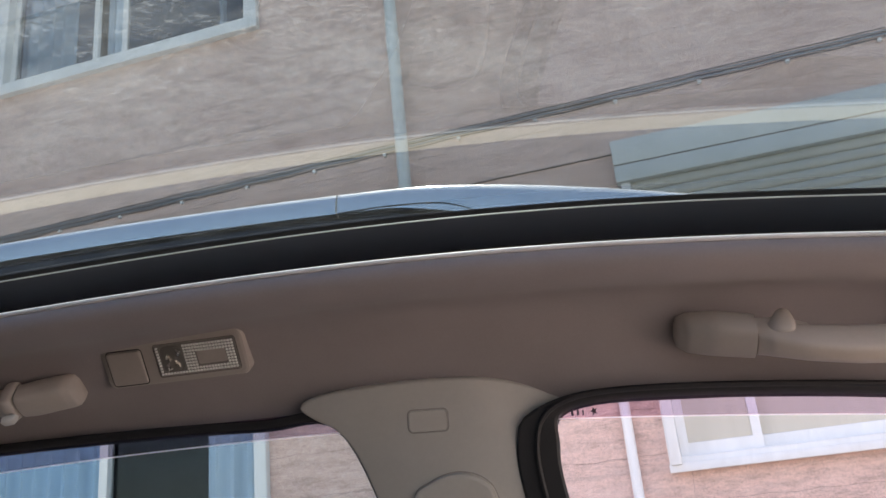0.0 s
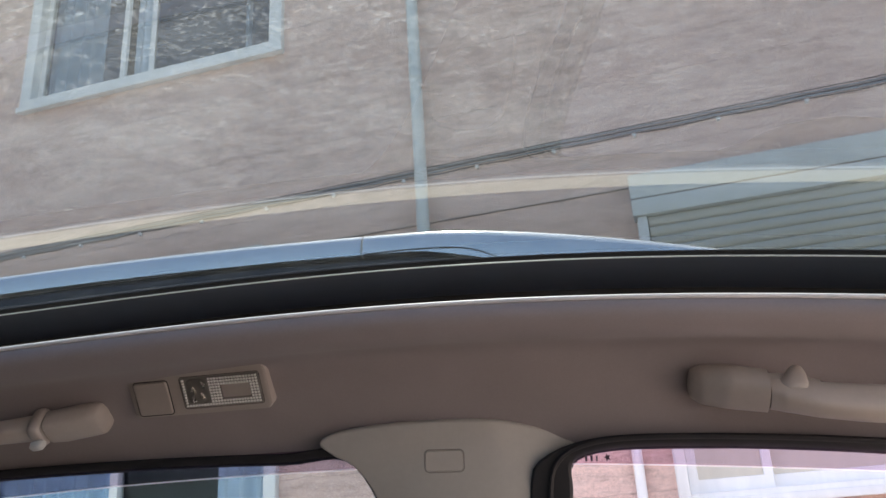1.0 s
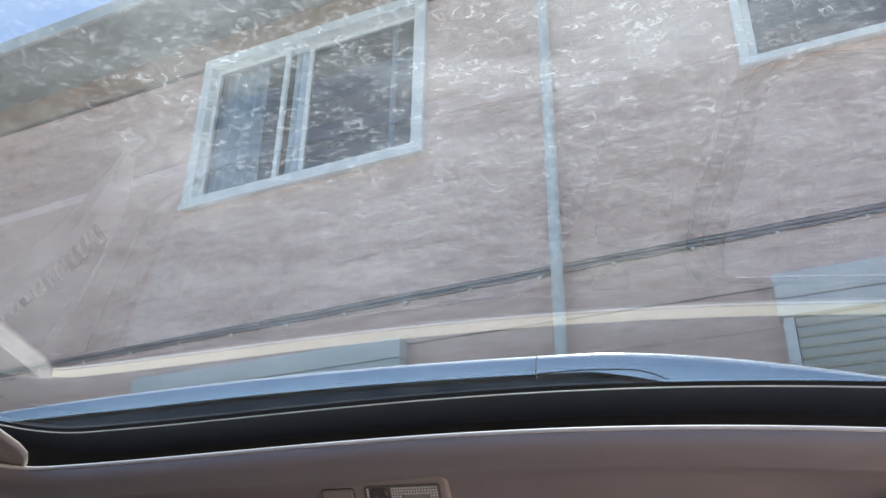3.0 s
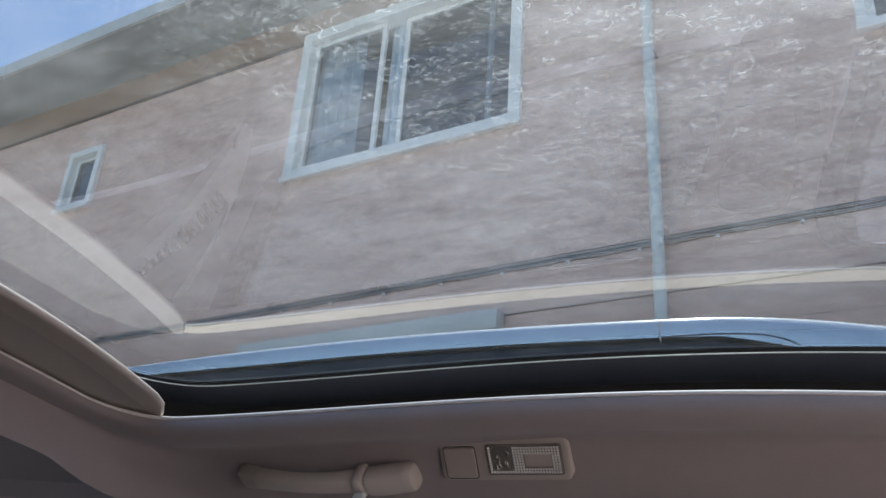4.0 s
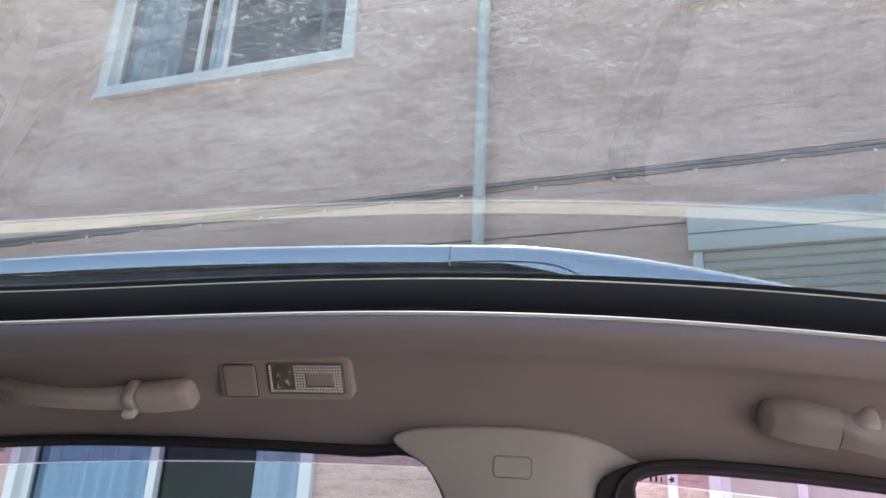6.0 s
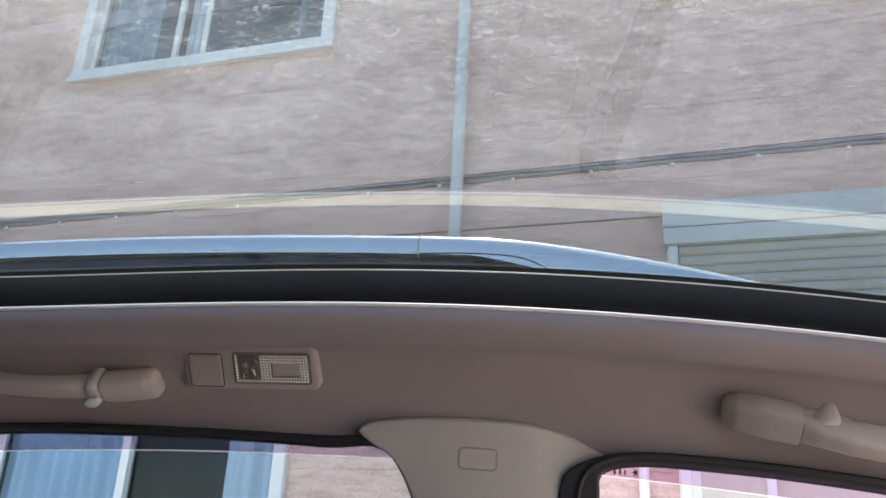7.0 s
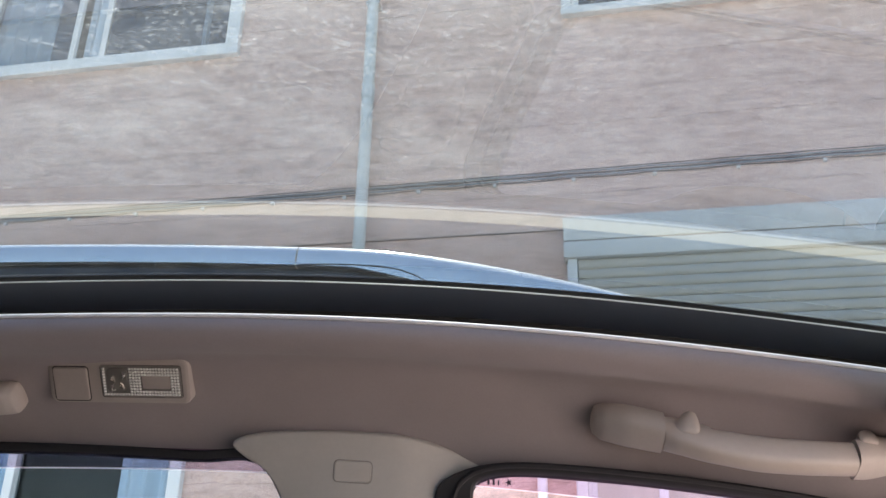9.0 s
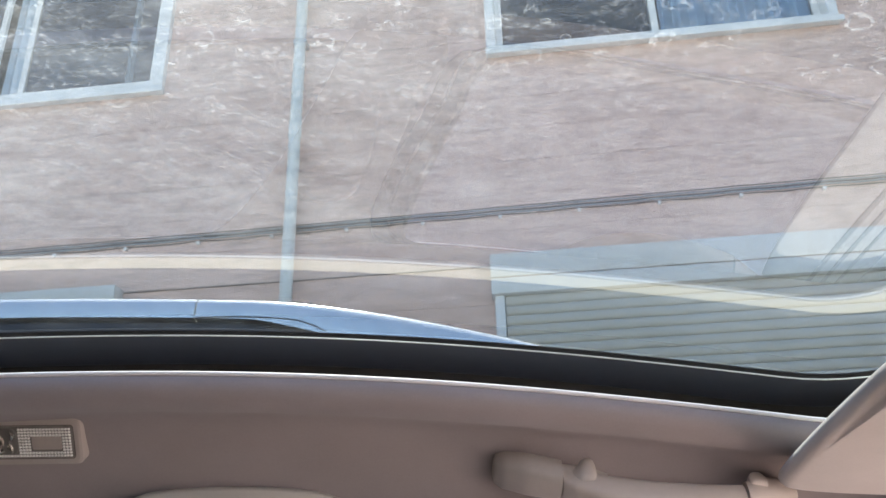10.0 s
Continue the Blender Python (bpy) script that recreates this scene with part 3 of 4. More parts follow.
def build_roof_skin():
    """Painted roof strips outside the glass, and the plain unseen lower shell that closes the cabin and shapes its
    light.
    """
    def strip(y0, y1, sign):
        rings = []
        for i in range(31):
            x = -1.5 + 2.5 * i / 30
            z = glass_z(max(-1.0, min(0.66, x)), MID + HALF + 0.1) - 0.004
            rings.append([(x, y0, z), (x, (y0 + y1) / 2, z - 0.004), (x, y1, z - 0.03), (x, y1, z - 0.06), (x, y0, z - 0.012)])
        return loft(rings)

    solid("roof_1", strip(1.015, 1.09, 1), BODY, (0, 1.0, 1.57), "dark painted roof edge under the rail", "car roof", kind="structure", frame_of=CAR)
    solid("roof_2", strip(2 * MID - 1.015, 2 * MID - 1.09, -1), BODY, (0, -0.14, 1.57), "dark painted roof edge", "car roof", kind="structure", frame_of=CAR)
    solid("floor", box(-1.6, 1.3, -0.24, 1.10, -0.10, 0.42), SEATS, (0, MID, 0), "plain grey-beige cabin floor", "car floor", kind="structure", frame_of=CAR, smooth=False)
    solid("wall_1", box(-1.6, 1.3, 1.075, 1.135, -0.10, 0.99, 0.01), SEATS, (0, 1.095, 0), "plain dark door panel", "door panel", kind="structure", frame_of=CAR)
    solid("wall_6", box(0.36, 1.3, -0.265, -0.205, -0.10, 0.95, 0.01), SEATS, (0.8, -0.23, 0), "plain dark front door panel", "door panel", kind="structure", frame_of=CAR)
    # Side and rear are unseen, closed up high to keep daylight out.
    solid("wall_2", box(-1.6, 0.3595, -0.265, -0.205, -0.10, 1.405, 0.01), SEATS, (0, -0.23, 0), "unseen dark side wall that cuts light into the cabin", "door panel", kind="structure", frame_of=CAR)
    solid("wall_3", box(-1.66, -1.6, -0.265, 1.125, -0.10, 1.50, 0.01), SEATS, (-1.63, MID, 0), "unseen dark rear wall that cuts light into the cabin", "tailgate", kind="structure", frame_of=CAR)
    # Unseen slab added at dashboard height to bounce sun up at the headliner.
    solid("wall_4", box(0.98, 1.7, -0.265, 1.125, -0.10, 0.97, 0.03), BEIGE, (1.33, MID, 0), "unseen beige slab that bounces sunlight onto the front headliner", "dashboard", kind="structure", frame_of=CAR)


build_roof_skin()

# ---------------------------------------------------------------- side windows and pillar
def lean_y(z):
    """The side glass leans in towards the roof."""
    return 1.036 + (1.41 - z) * 0.32


def build_side_windows():
    def outline(points):
        return [(p.x, p.y) for p in spline([(a, b, 0) for a, b in points], 6)]

    put_glass = lambda u, v, w: (u, lean_y(v) + 0.006 - w, v)

    rear = [(-0.212, 1.398), (-0.30, 1.402), (-0.45, 1.401), (-0.65, 1.394), (-0.78, 1.384), (-0.855, 1.377), (-0.880, 1.370), (-0.887, 1.355), (-0.887, 1.29), (-0.875, 1.15), (-0.84, 1.0), (-0.60, 0.985), (-0.30, 0.985), (-0.09, 0.99), (-0.12, 1.15), (-0.158, 1.29)]
    front = [(0.052, 1.402), (0.16, 1.408), (0.37, 1.396), (0.55, 1.372), (0.70, 1.32), (0.88, 1.21), (1.05, 1.05), (1.05, 0.985), (0.80, 0.985), (0.40, 0.985), (0.13, 0.985), (0.07, 1.15), (0.035, 1.29), (0.026, 1.366)]
    for name, pts, label in (("window_2", rear, "rear door window with a violet-tinted band along its top"), ("window_3", front, "front door window with a violet-tinted band along its top")):
        line = outline(pts)
        xs, zs = [p[0] for p in line], [p[1] for p in line]
        win = thing(name, (sum(xs) / len(xs), 1.05, 1.0), label, "car window", kind="structure", frame_of=CAR)
        pane = part("pane", plate(line, 0.003, 0.001, put_glass), REAR_GLASS if name == "window_2" else DOOR_GLASS, win)
        pane.visible_shadow = name == "window_2"
        glaze(pane, Vector((0, -1, 0)))
        # rubber seal round the glass
        wide = [(u, v) for u, v in inset(line, -0.010)]
        if name == "window_2":
            wide = [(u - (0.042 if u < -0.85 else 0.0) * min(1, max(0, (-0.85 - u) / 0.03)), v) for u, v in wide]
        if name == "window_3":
            wide = [(u - (0.025 if u < 0.12 else 0.0) * min(1, max(0, (1.42 - v) / 0.03)), v) for u, v in wide]
        near = [(u + (0.010 if u < 0.12 and name == "window_3" else 0.0) * min(1, max(0, (1.40 - v) / 0.03)), v) for u, v in inset(line, 0.001)]
        part("rubber_seal", frame_ring(wide, near, 0.022 if name == "window_3" else 0.007, put_glass, 0.003, 0.01), RUBBER, win, "black rubber seal")
        if name == "window_3":
            second = [(u - (0.007 if u < 0.12 else -0.0) * min(1, max(0, (1.41 - v) / 0.03)), v) for u, v in inset(line, -0.003)]
            part("inner_seal", frame_ring(inset(second, -0.005), inset(second, 0.0), 0.028, put_glass, 0.002, 0.0), RUBBER, win, "inner lip of the seal")
        # tinted band at the top of the pane
        rows = []
        n = 36
        a, b = (-0.865, -0.205) if name == "window_2" else (0.035, 0.62)
        for i in range(n + 1):
            u = a + (b - a) * i / n
            hi = seal_z(u) - (0.001 if name == "window_2" else 0.009)
            lo = seal_z(u) - (0.0245 if name == "window_2" else 0.026 + 0.022 * (u - 0.045))
            rows.append([put_glass(u, hi, 0.0045), put_glass(u, lo, 0.0045), put_glass(u, lo, 0.0052), put_glass(u, hi, 0.0052)])
        tint = part("tinted_band", loft(rows), SHADE_BAND if name == "window_3" else SHADE_BAND_REAR, win, "violet tinted band")
        tint.visible_shadow = False
        glaze(tint, Vector((0, -1, 0)))
        rows = [[Vector(r[1]) + Vector((0, -0.0022, dz)) for dz in (0.0005, -0.0013)] for r in rows]
        part("band_edge", loft(rows, closed=False), BAND_EDGE, win, "thin strip painting the light caught at the band's edge")
        if name == "window_3":
            for k, (u, w, h) in enumerate(((0.052, 0.0025, 0.006), (0.058, 0.0025, 0.006), (0.064, 0.0018, 0.0055))):
                part("mark_bar", plate(rounded(u, u + w, 1.394, 1.394 + h, 0.0006), 0.0012, 0.0003, lambda a_, b_, w_: put_glass(a_, b_, w_ + 0.0055)), INK, win, "small dark etched mark")
            star = [(0.0765 + 0.0042 * (1 if k % 2 else 0.45) * math.cos(k * math.pi / 5), 1.3975 + 0.0048 * (1 if k % 2 else 0.4) * math.sin(k * math.pi / 5)) for k in range(10)]
            part("mark_emblem", plate(star, 0.0012, 0.0002, lambda a_, b_, w_: put_glass(a_, b_, w_ + 0.0055)), INK, win, "small dark etched emblem")


build_side_windows()


def build_pillar():
    pil = thing("pillar_trim", (-0.09, 1.05, 0.95), "beige moulded plastic trim on the pillar between the door windows", "pillar trim", frame_of=CAR)
    pts = [(-0.248, 1.4215), (-0.236, 1.432), (-0.195, 1.439), (-0.126, 1.4435), (-0.046, 1.4425), (0.0, 1.436), (0.028, 1.426), (0.046, 1.417), (0.020, 1.402), (0.0, 1.372), (-0.004, 1.33), (0.006, 1.24), (0.03, 1.10), (0.05, 0.95), (-0.08, 0.95), (-0.115, 1.10), (-0.145, 1.25), (-0.166, 1.32), (-0.186, 1.368), (-0.208, 1.396), (-0.232, 1.409)]
    line = [(p.x, p.y) for p in spline([(a, b, 0) for a, b in pts], 5)]

    def edge_u(v):
        """Where the trim's face turns towards the windscreen."""
        return -0.055 + 0.55 * max(0, 1.443 - v) if v > 1.36 else -0.0094 + 0.12 * (1.36 - v)

    def put(u, v, w):
        return (u, lean_y(v) + 0.002 - w * 0.95 + 0.30 * max(0, u - edge_u(v)) * (w > 0.008), v - w * 0.3)

    rings = [[put(u, v, w) for u, v in (inset(line, d) if d else line)] for d, w in ((0, -0.02), (0, 0.0085), (0.0008, 0.011), (0.002, 0.0128), (0.0036, 0.0135))]
    bm = bmesh.new()
    vs = [[bm.verts.new(p) for p in ring] for ring in rings]
    k = len(line)
    for a, b in zip(vs, vs[1:]):
        for i in range(k):
            bm.faces.new((a[i], a[(i + 1) % k], b[(i + 1) % k], b[i]))
    last = inset(line, 0.0036)
    top_i = min((i for i in range(k) if last[i][1] > 1.425), key=lambda i: abs(last[i][0] - edge_u(last[i][1])))
    low_i = min((i for i in range(k) if last[i][1] < 0.97), key=lambda i: abs(last[i][0] - edge_u(last[i][1])))
    steps = 24
    fold = [bm.verts.new(put(edge_u(v), v, 0.0135)) for v in (last[top_i][1] + (last[low_i][1] - last[top_i][1]) * t / steps for t in range(1, steps))]
    order = [i % k for i in range(top_i, top_i + k)]
    cut_at = order.index(low_i)
    for some, path in ((order[: cut_at + 1], fold[::-1]), (order[cut_at:] + [top_i], fold)):
        bm.faces.new([vs[-1][i] for i in some] + path)
    part("trim_body", bm, PILLAR, pil)
    tagline = rounded(-0.126, -0.081, 1.3890, 1.4130, 0.0055)
    part("groove", frame_ring(inset(tagline, -0.0005), inset(tagline, 0.0006), 0.0008, lambda u, v, w: put(u, v, 0.0135 + w), 0.0003, 0.004), SOFT_GROOVE, pil, "fine dark groove round the badge")
    part("badge", plate(inset(tagline, 0.0012), 0.0012, 0.0009, lambda u, v, w: put(u, v, 0.0135 + w), 0.004), PILLAR, pil, "blank rounded airbag badge")
    cover = [(p.x, p.y) for p in spline([(-0.125, 1.318, 0), (-0.105, 1.338, 0), (-0.075, 1.346, 0), (-0.047, 1.338, 0), (-0.033, 1.315, 0), (-0.025, 1.25, 0), (-0.03, 1.16, 0), (-0.09, 1.16, 0), (-0.112, 1.24, 0)], 6)]
    part("belt_cover", plate(cover, 0.008, 0.004, lambda u, v, w: put(u, v, 0.0135 + w), 0.004), PILLAR, pil, "oval belt height adjuster cover")
    part("cover_gap", frame_ring(inset(cover, -0.0014), inset(cover, 0.0004), 0.0009, lambda u, v, w: put(u, v, 0.0135 + w), 0.0003, 0.003), SOFT_GROOVE, pil, "dark gap round the cover")


build_pillar()


def build_light_stops():
    # Unseen sheet and filler, added to block skylight behind the glass roof.
    solid("roof_4", box(-1.66, -1.035, -0.225, 1.09, 1.558, 1.576, 0.004), BODY, (-1.35, MID, 1.56), "unseen dark sheet that keeps skylight off the rear trim", "car roof", kind="structure", frame_of=CAR)
    solid("wall_7", box(-1.66, -0.93, 1.04, 1.10, 1.40, 1.557, 0.004), HEADLINER, (-1.3, 1.07, 1.4), "unseen greige filler that stops light leaking at the rear corner", "quarter trim", kind="structure", frame_of=CAR)


build_light_stops()


def build_rear_quarter():
    pts = [(-1.6, 0.95), (-0.87, 0.95), (-0.915, 1.15), (-0.92, 1.34), (-0.90, 1.365), (-0.86, 1.379), (-0.82, 1.385), (-0.83, 1.42), (-0.92, 1.48), (-1.1, 1.50), (-1.6, 1.46)]
    line = [(u, v) for u, v in pts]
    bm = plate(line, 0.012, 0.003, lambda u, v, w: (u, lean_y(v) + 0.022 - w, v), 0.04)
    solid("wall_5", bm, HEADLINER, (-1.2, 1.06, 0.95), "plain greige rear quarter trim", "quarter trim", kind="structure", frame_of=CAR)


build_rear_quarter()



def build_ribbed_trim():
    """Made-up pale trim with a ribbed strip, added for its reflection in the roof glass."""
    vent = thing("ribbed_trim", (-1.0, 1.05, 1.2), "pale grey ribbed trim added for its reflection in the glass roof", "vent trim", frame_of=CAR)
    spine = spline([(-0.852, 1.066, 0), (-0.885, 1.112, 0), (-0.945, 1.176, 0), (-1.020, 1.228, 0), (-1.105, 1.285, 0)], 6, False)
    rings = []
    for k, p in enumerate(spine):
        q = spine[min(k + 1, len(spine) - 1)] - spine[max(k - 1, 0)]
        side = Vector((-q.y, q.x, 0)).normalized()
        wide = 0.008 + 0.034 * k / (len(spine) - 1)
        ends = [p + side * wide * a for a in (-1, -0.6, 0.6, 1)]
        rings.append([(e.x, y, e.y) for e, y in zip(ends, (0.992, 0.980, 0.980, 0.992))] + [(e.x, 0.996 + 0.122 * k / (len(spine) - 1), e.y) for e in ends[::-1]])
    part("trim_body", loft(rings), RIBBED_PALE, vent)
    line = spline([(-0.884, 1.186, 0), (-0.94, 1.228, 0), (-1.01, 1.264, 0), (-1.08, 1.308, 0), (-1.105, 1.335, 0)], 5, False)
    rings = []
    for k, p in enumerate(line):
        q = line[min(k + 1, len(line) - 1)] - line[max(k - 1, 0)]
        side = Vector((-q.y, q.x, 0)).normalized() * 0.020
        rings.append([(e.x, y, e.y) for e, y in ((p - side, 0.992), (p + side, 0.992), (p + side, 0.996 + 0.122 * k / (len(line) - 1)), (p - side, 0.996 + 0.122 * k / (len(line) - 1)))])
    bed = part("strip_bed", loft(rings), GROOVE, vent, "dark bed of the ribbed strip")
    for k in range(len(line) - 2):
        p, q = line[k + 1], (line[k + 2] - line[k]).normalized()
        side = Vector((-q.y, q.x, 0))
        pts = [p + side * 0.017 * a + q * (0.0035 * (1 - a * a)) for a in (-1, -0.5, 0, 0.5, 1)]
        part("rib", tube([(e.x, 0.991, e.y) for e in pts], 0.0036, 6), RIBBED_PALE, bed)
    # Knob added to stand for a bright glint in the reflection.
    part("knob", tube([(-0.858, 0.974, 1.104), (-0.858, 0.974, 1.118)], [0.004, 0.0035], 10), CLIP, vent, "small metal knob added for a glint")


build_ribbed_trim()

# ---------------------------------------------------------------- fixtures on the headliner
def lamp_put(u, v, w):
    """On the sloping part of the headliner; v runs up the slope, w off it."""
    c, s = math.cos(radians(2.6)), math.sin(radians(2.6))
    du = u + 0.38
    x, v = -0.3765 + du * c - v * s, v * c + du * s + 0.0025
    return Vector((x, 0.985 - 0.63 * v - 0.77 * (w + 0.0055), 1.476 + 0.77 * v - 0.63 * (w + 0.0055)))


def build_reading_lamp():
    lamp = thing("reading_lamp", lamp_put(-0.38, 0.004, 0), "beige courtesy lamp with ribbed clear lens on the headliner", "reading lamp", frame_of=CAR)
    outer = rounded(-0.465, -0.296, -0.0245, 0.0325, 0.010)
    lens_hole = rounded(-0.4005, -0.3055, -0.0155, 0.0235, 0.003)
    part("bezel", plate(outer, 0.0075, 0.004, lamp_put, 0.025), BEZEL, lamp, "beige bezel")
    part("lens_recess", frame_ring(inset(lens_hole, -0.0006), lens_hole, 0.0080, lamp_put, 0.0005), GROOVE, lamp, "dark gap round the lens")
    part("reflector", plate(inset(lens_hole, 0.0005), 0.0082, 0.0006, lamp_put), LENS_BED, lamp, "dull reflector behind the lens")
    # ribbed lens: rows of tiny prisms
    bm = bmesh.new()
    cols, rows = 26, 10
    for i in range(cols):
        for j in range(rows):
            u0 = -0.3985 + 0.091 * i / cols
            v0 = -0.0135 + 0.035 * j / rows
            du, dv = 0.091 / cols, 0.035 / rows
            uc, vc = u0 + du / 2, v0 + dv / 2
            if -0.394 < uc < -0.368 and vc > -0.010:
                continue
            if -0.352 < uc < -0.318 and -0.005 < vc < 0.012:
                continue
            lo = [lamp_put(u0 + a, v0 + b, 0.0083) for a, b in ((0.0004, 0.0006), (du - 0.0004, 0.0006), (du - 0.0004, dv - 0.0006), (0.0004, dv - 0.0006))]
            hi = [lamp_put(u0 + a, v0 + b, 0.0106) for a, b in ((du * 0.26, dv * 0.25), (du * 0.74, dv * 0.25), (du * 0.74, dv * 0.6), (du * 0.26, dv * 0.6))]
            loft([lo, hi], bm)
    lens = part("lens", bm, PRISM, lamp, "lens of small prism ribs with their glints painted white", smooth=False)
    part("lens_window", plate(rounded(-0.3515, -0.3185, -0.0045, 0.0118, 0.002), 0.0095, 0.0006, lamp_put), BEZEL, lens, "smooth window in the lens")
    well = rounded(-0.3945, -0.3680, -0.0105, 0.0215, 0.008, 4)
    bulb = part("bulb_window", plate(well, 0.0092, 0.002, lamp_put), BULB, lamp, "dark round-cornered bulb window")
    bm = bmesh.new()
    rng = random.Random(4)
    for k in range(7):
        cu, cv = -0.389 + 0.016 * rng.random(), -0.006 + 0.023 * rng.random()
        a0 = rng.random() * 6
        tri = [(cu + 0.0042 * math.cos(a0 + a), cv + 0.0062 * math.sin(a0 + a)) for a in (0, 1.5, 3.4)]
        low = [lamp_put(u, v, 0.0090) for u, v in tri]
        high = [lamp_put(cu + (u - cu) * 0.25 + 0.0012, cv + (v - cv) * 0.25, 0.0118) for u, v in tri]
        loft([low, high], bm)
    part("bulb_facets", bm, REFLECTOR, bulb, "bright facets over the bulb", smooth=False)
    cap = rounded(-0.4575, -0.4155, -0.0205, 0.0215, 0.004)
    part("cover_gap", frame_ring(inset(cap, -0.0008), inset(cap, 0.0004), 0.0079, lamp_put, 0.0002), GROOVE, lamp, "dark gap round the cover")

    def cap_put(u, v, w):
        return lamp_put(u, v, w + 0.03 * (v + 0.02))

    part("switch_cover", plate(inset(cap, 0.0006), 0.0095, 0.0015, cap_put), BEZEL, lamp, "blank square cover")


build_reading_lamp()


def section(x, y, z, depth, height, power=3.2, sides=16, lean=0.0):
    """A superellipse across x; lean tips it towards the cabin."""
    out = []
    for k in range(sides):
        a = 2 * math.pi * k / sides
        c, s = math.cos(a), math.sin(a)
        dy = depth / 2 * math.copysign(abs(c) ** (2 / power), c)
        dz = height / 2 * math.copysign(abs(s) ** (2 / power), s)
        out.append((x, y + dy * math.cos(lean) - dz * math.sin(lean), z + dy * math.sin(lean) + dz * math.cos(lean)))
    return out


def sweep(stations, steps=6, **kw):
    """Loft of sections, smoothed between the stations (x, y, z, depth, height)."""
    rows = []
    for i in range(len(stations) - 1):
        for s in range(steps):
            u = s / steps
            rows.append([a + (b - a) * u for a, b in zip(stations[i], stations[i + 1])])
    rows.append(list(stations[-1]))
    # ease the corners
    arr = np.array(rows)
    for _ in range(3):
        arr[1:-1, 1:] = 0.25 * arr[:-2, 1:] + 0.5 * arr[1:-1, 1:] + 0.25 * arr[2:, 1:]
    return loft([section(*r, **kw) for r in arr])


def build_front_handle():
    h = thing("grab_handle", (0.33, 0.98, 1.45), "beige plastic grab handle above the front door window", "grab handle", group="grab handles", frame_of=CAR)
    lean = -0.45
    part("end_cover", sweep([(0.165, 0.987, 1.464, 0.022, 0.010), (0.167, 0.985, 1.463, 0.036, 0.020), (0.176, 0.979, 1.460, 0.044, 0.030), (0.20, 0.967, 1.4540, 0.048, 0.034), (0.2365, 0.955, 1.4450, 0.046, 0.032)], lean=lean), BEIGE, h)
    part("hinge_neck", sweep([(0.2375, 0.957, 1.447, 0.034, 0.024), (0.262, 0.95, 1.447, 0.026, 0.022), (0.285, 0.945, 1.440, 0.02, 0.02)], lean=lean), BEIGE, h)
    part("stop_tab", sweep([(0.246, 0.944, 1.445, 0.014, 0.012), (0.252, 0.941, 1.447, 0.016, 0.018), (0.257, 0.940, 1.4505, 0.016, 0.027), (0.263, 0.940, 1.4525, 0.016, 0.032), (0.2695, 0.940, 1.4515, 0.016, 0.030), (0.2725, 0.941, 1.449, 0.012, 0.020)], steps=3, lean=lean), BEIGE, h)
    part("grip", sweep([(0.2378, 0.953, 1.4415, 0.032, 0.024), (0.25, 0.947, 1.4380, 0.030, 0.027), (0.28, 0.940, 1.431, 0.028, 0.033), (0.33, 0.936, 1.424, 0.028, 0.036), (0.38, 0.936, 1.423, 0.028, 0.034), (0.4295, 0.944, 1.426, 0.028, 0.032)], lean=lean), BEIGE_SMOOTH, h, "smooth beige grip")
    part("end_cover", sweep([(0.4315, 0.948, 1.427, 0.04, 0.033), (0.45, 0.958, 1.432, 0.045, 0.038), (0.48, 0.972, 1.438, 0.036, 0.034), (0.50, 0.985, 1.443, 0.024, 0.022), (0.503, 0.99, 1.444, 0.012, 0.010)], lean=lean), BEIGE, h)
    part("stop_tab", sweep([(0.4365, 0.942, 1.446, 0.010, 0.010), (0.44, 0.942, 1.448, 0.014, 0.016), (0.45, 0.944, 1.449, 0.014, 0.017), (0.456, 0.944, 1.446, 0.010, 0.010)], steps=3, lean=lean), BEIGE, h)


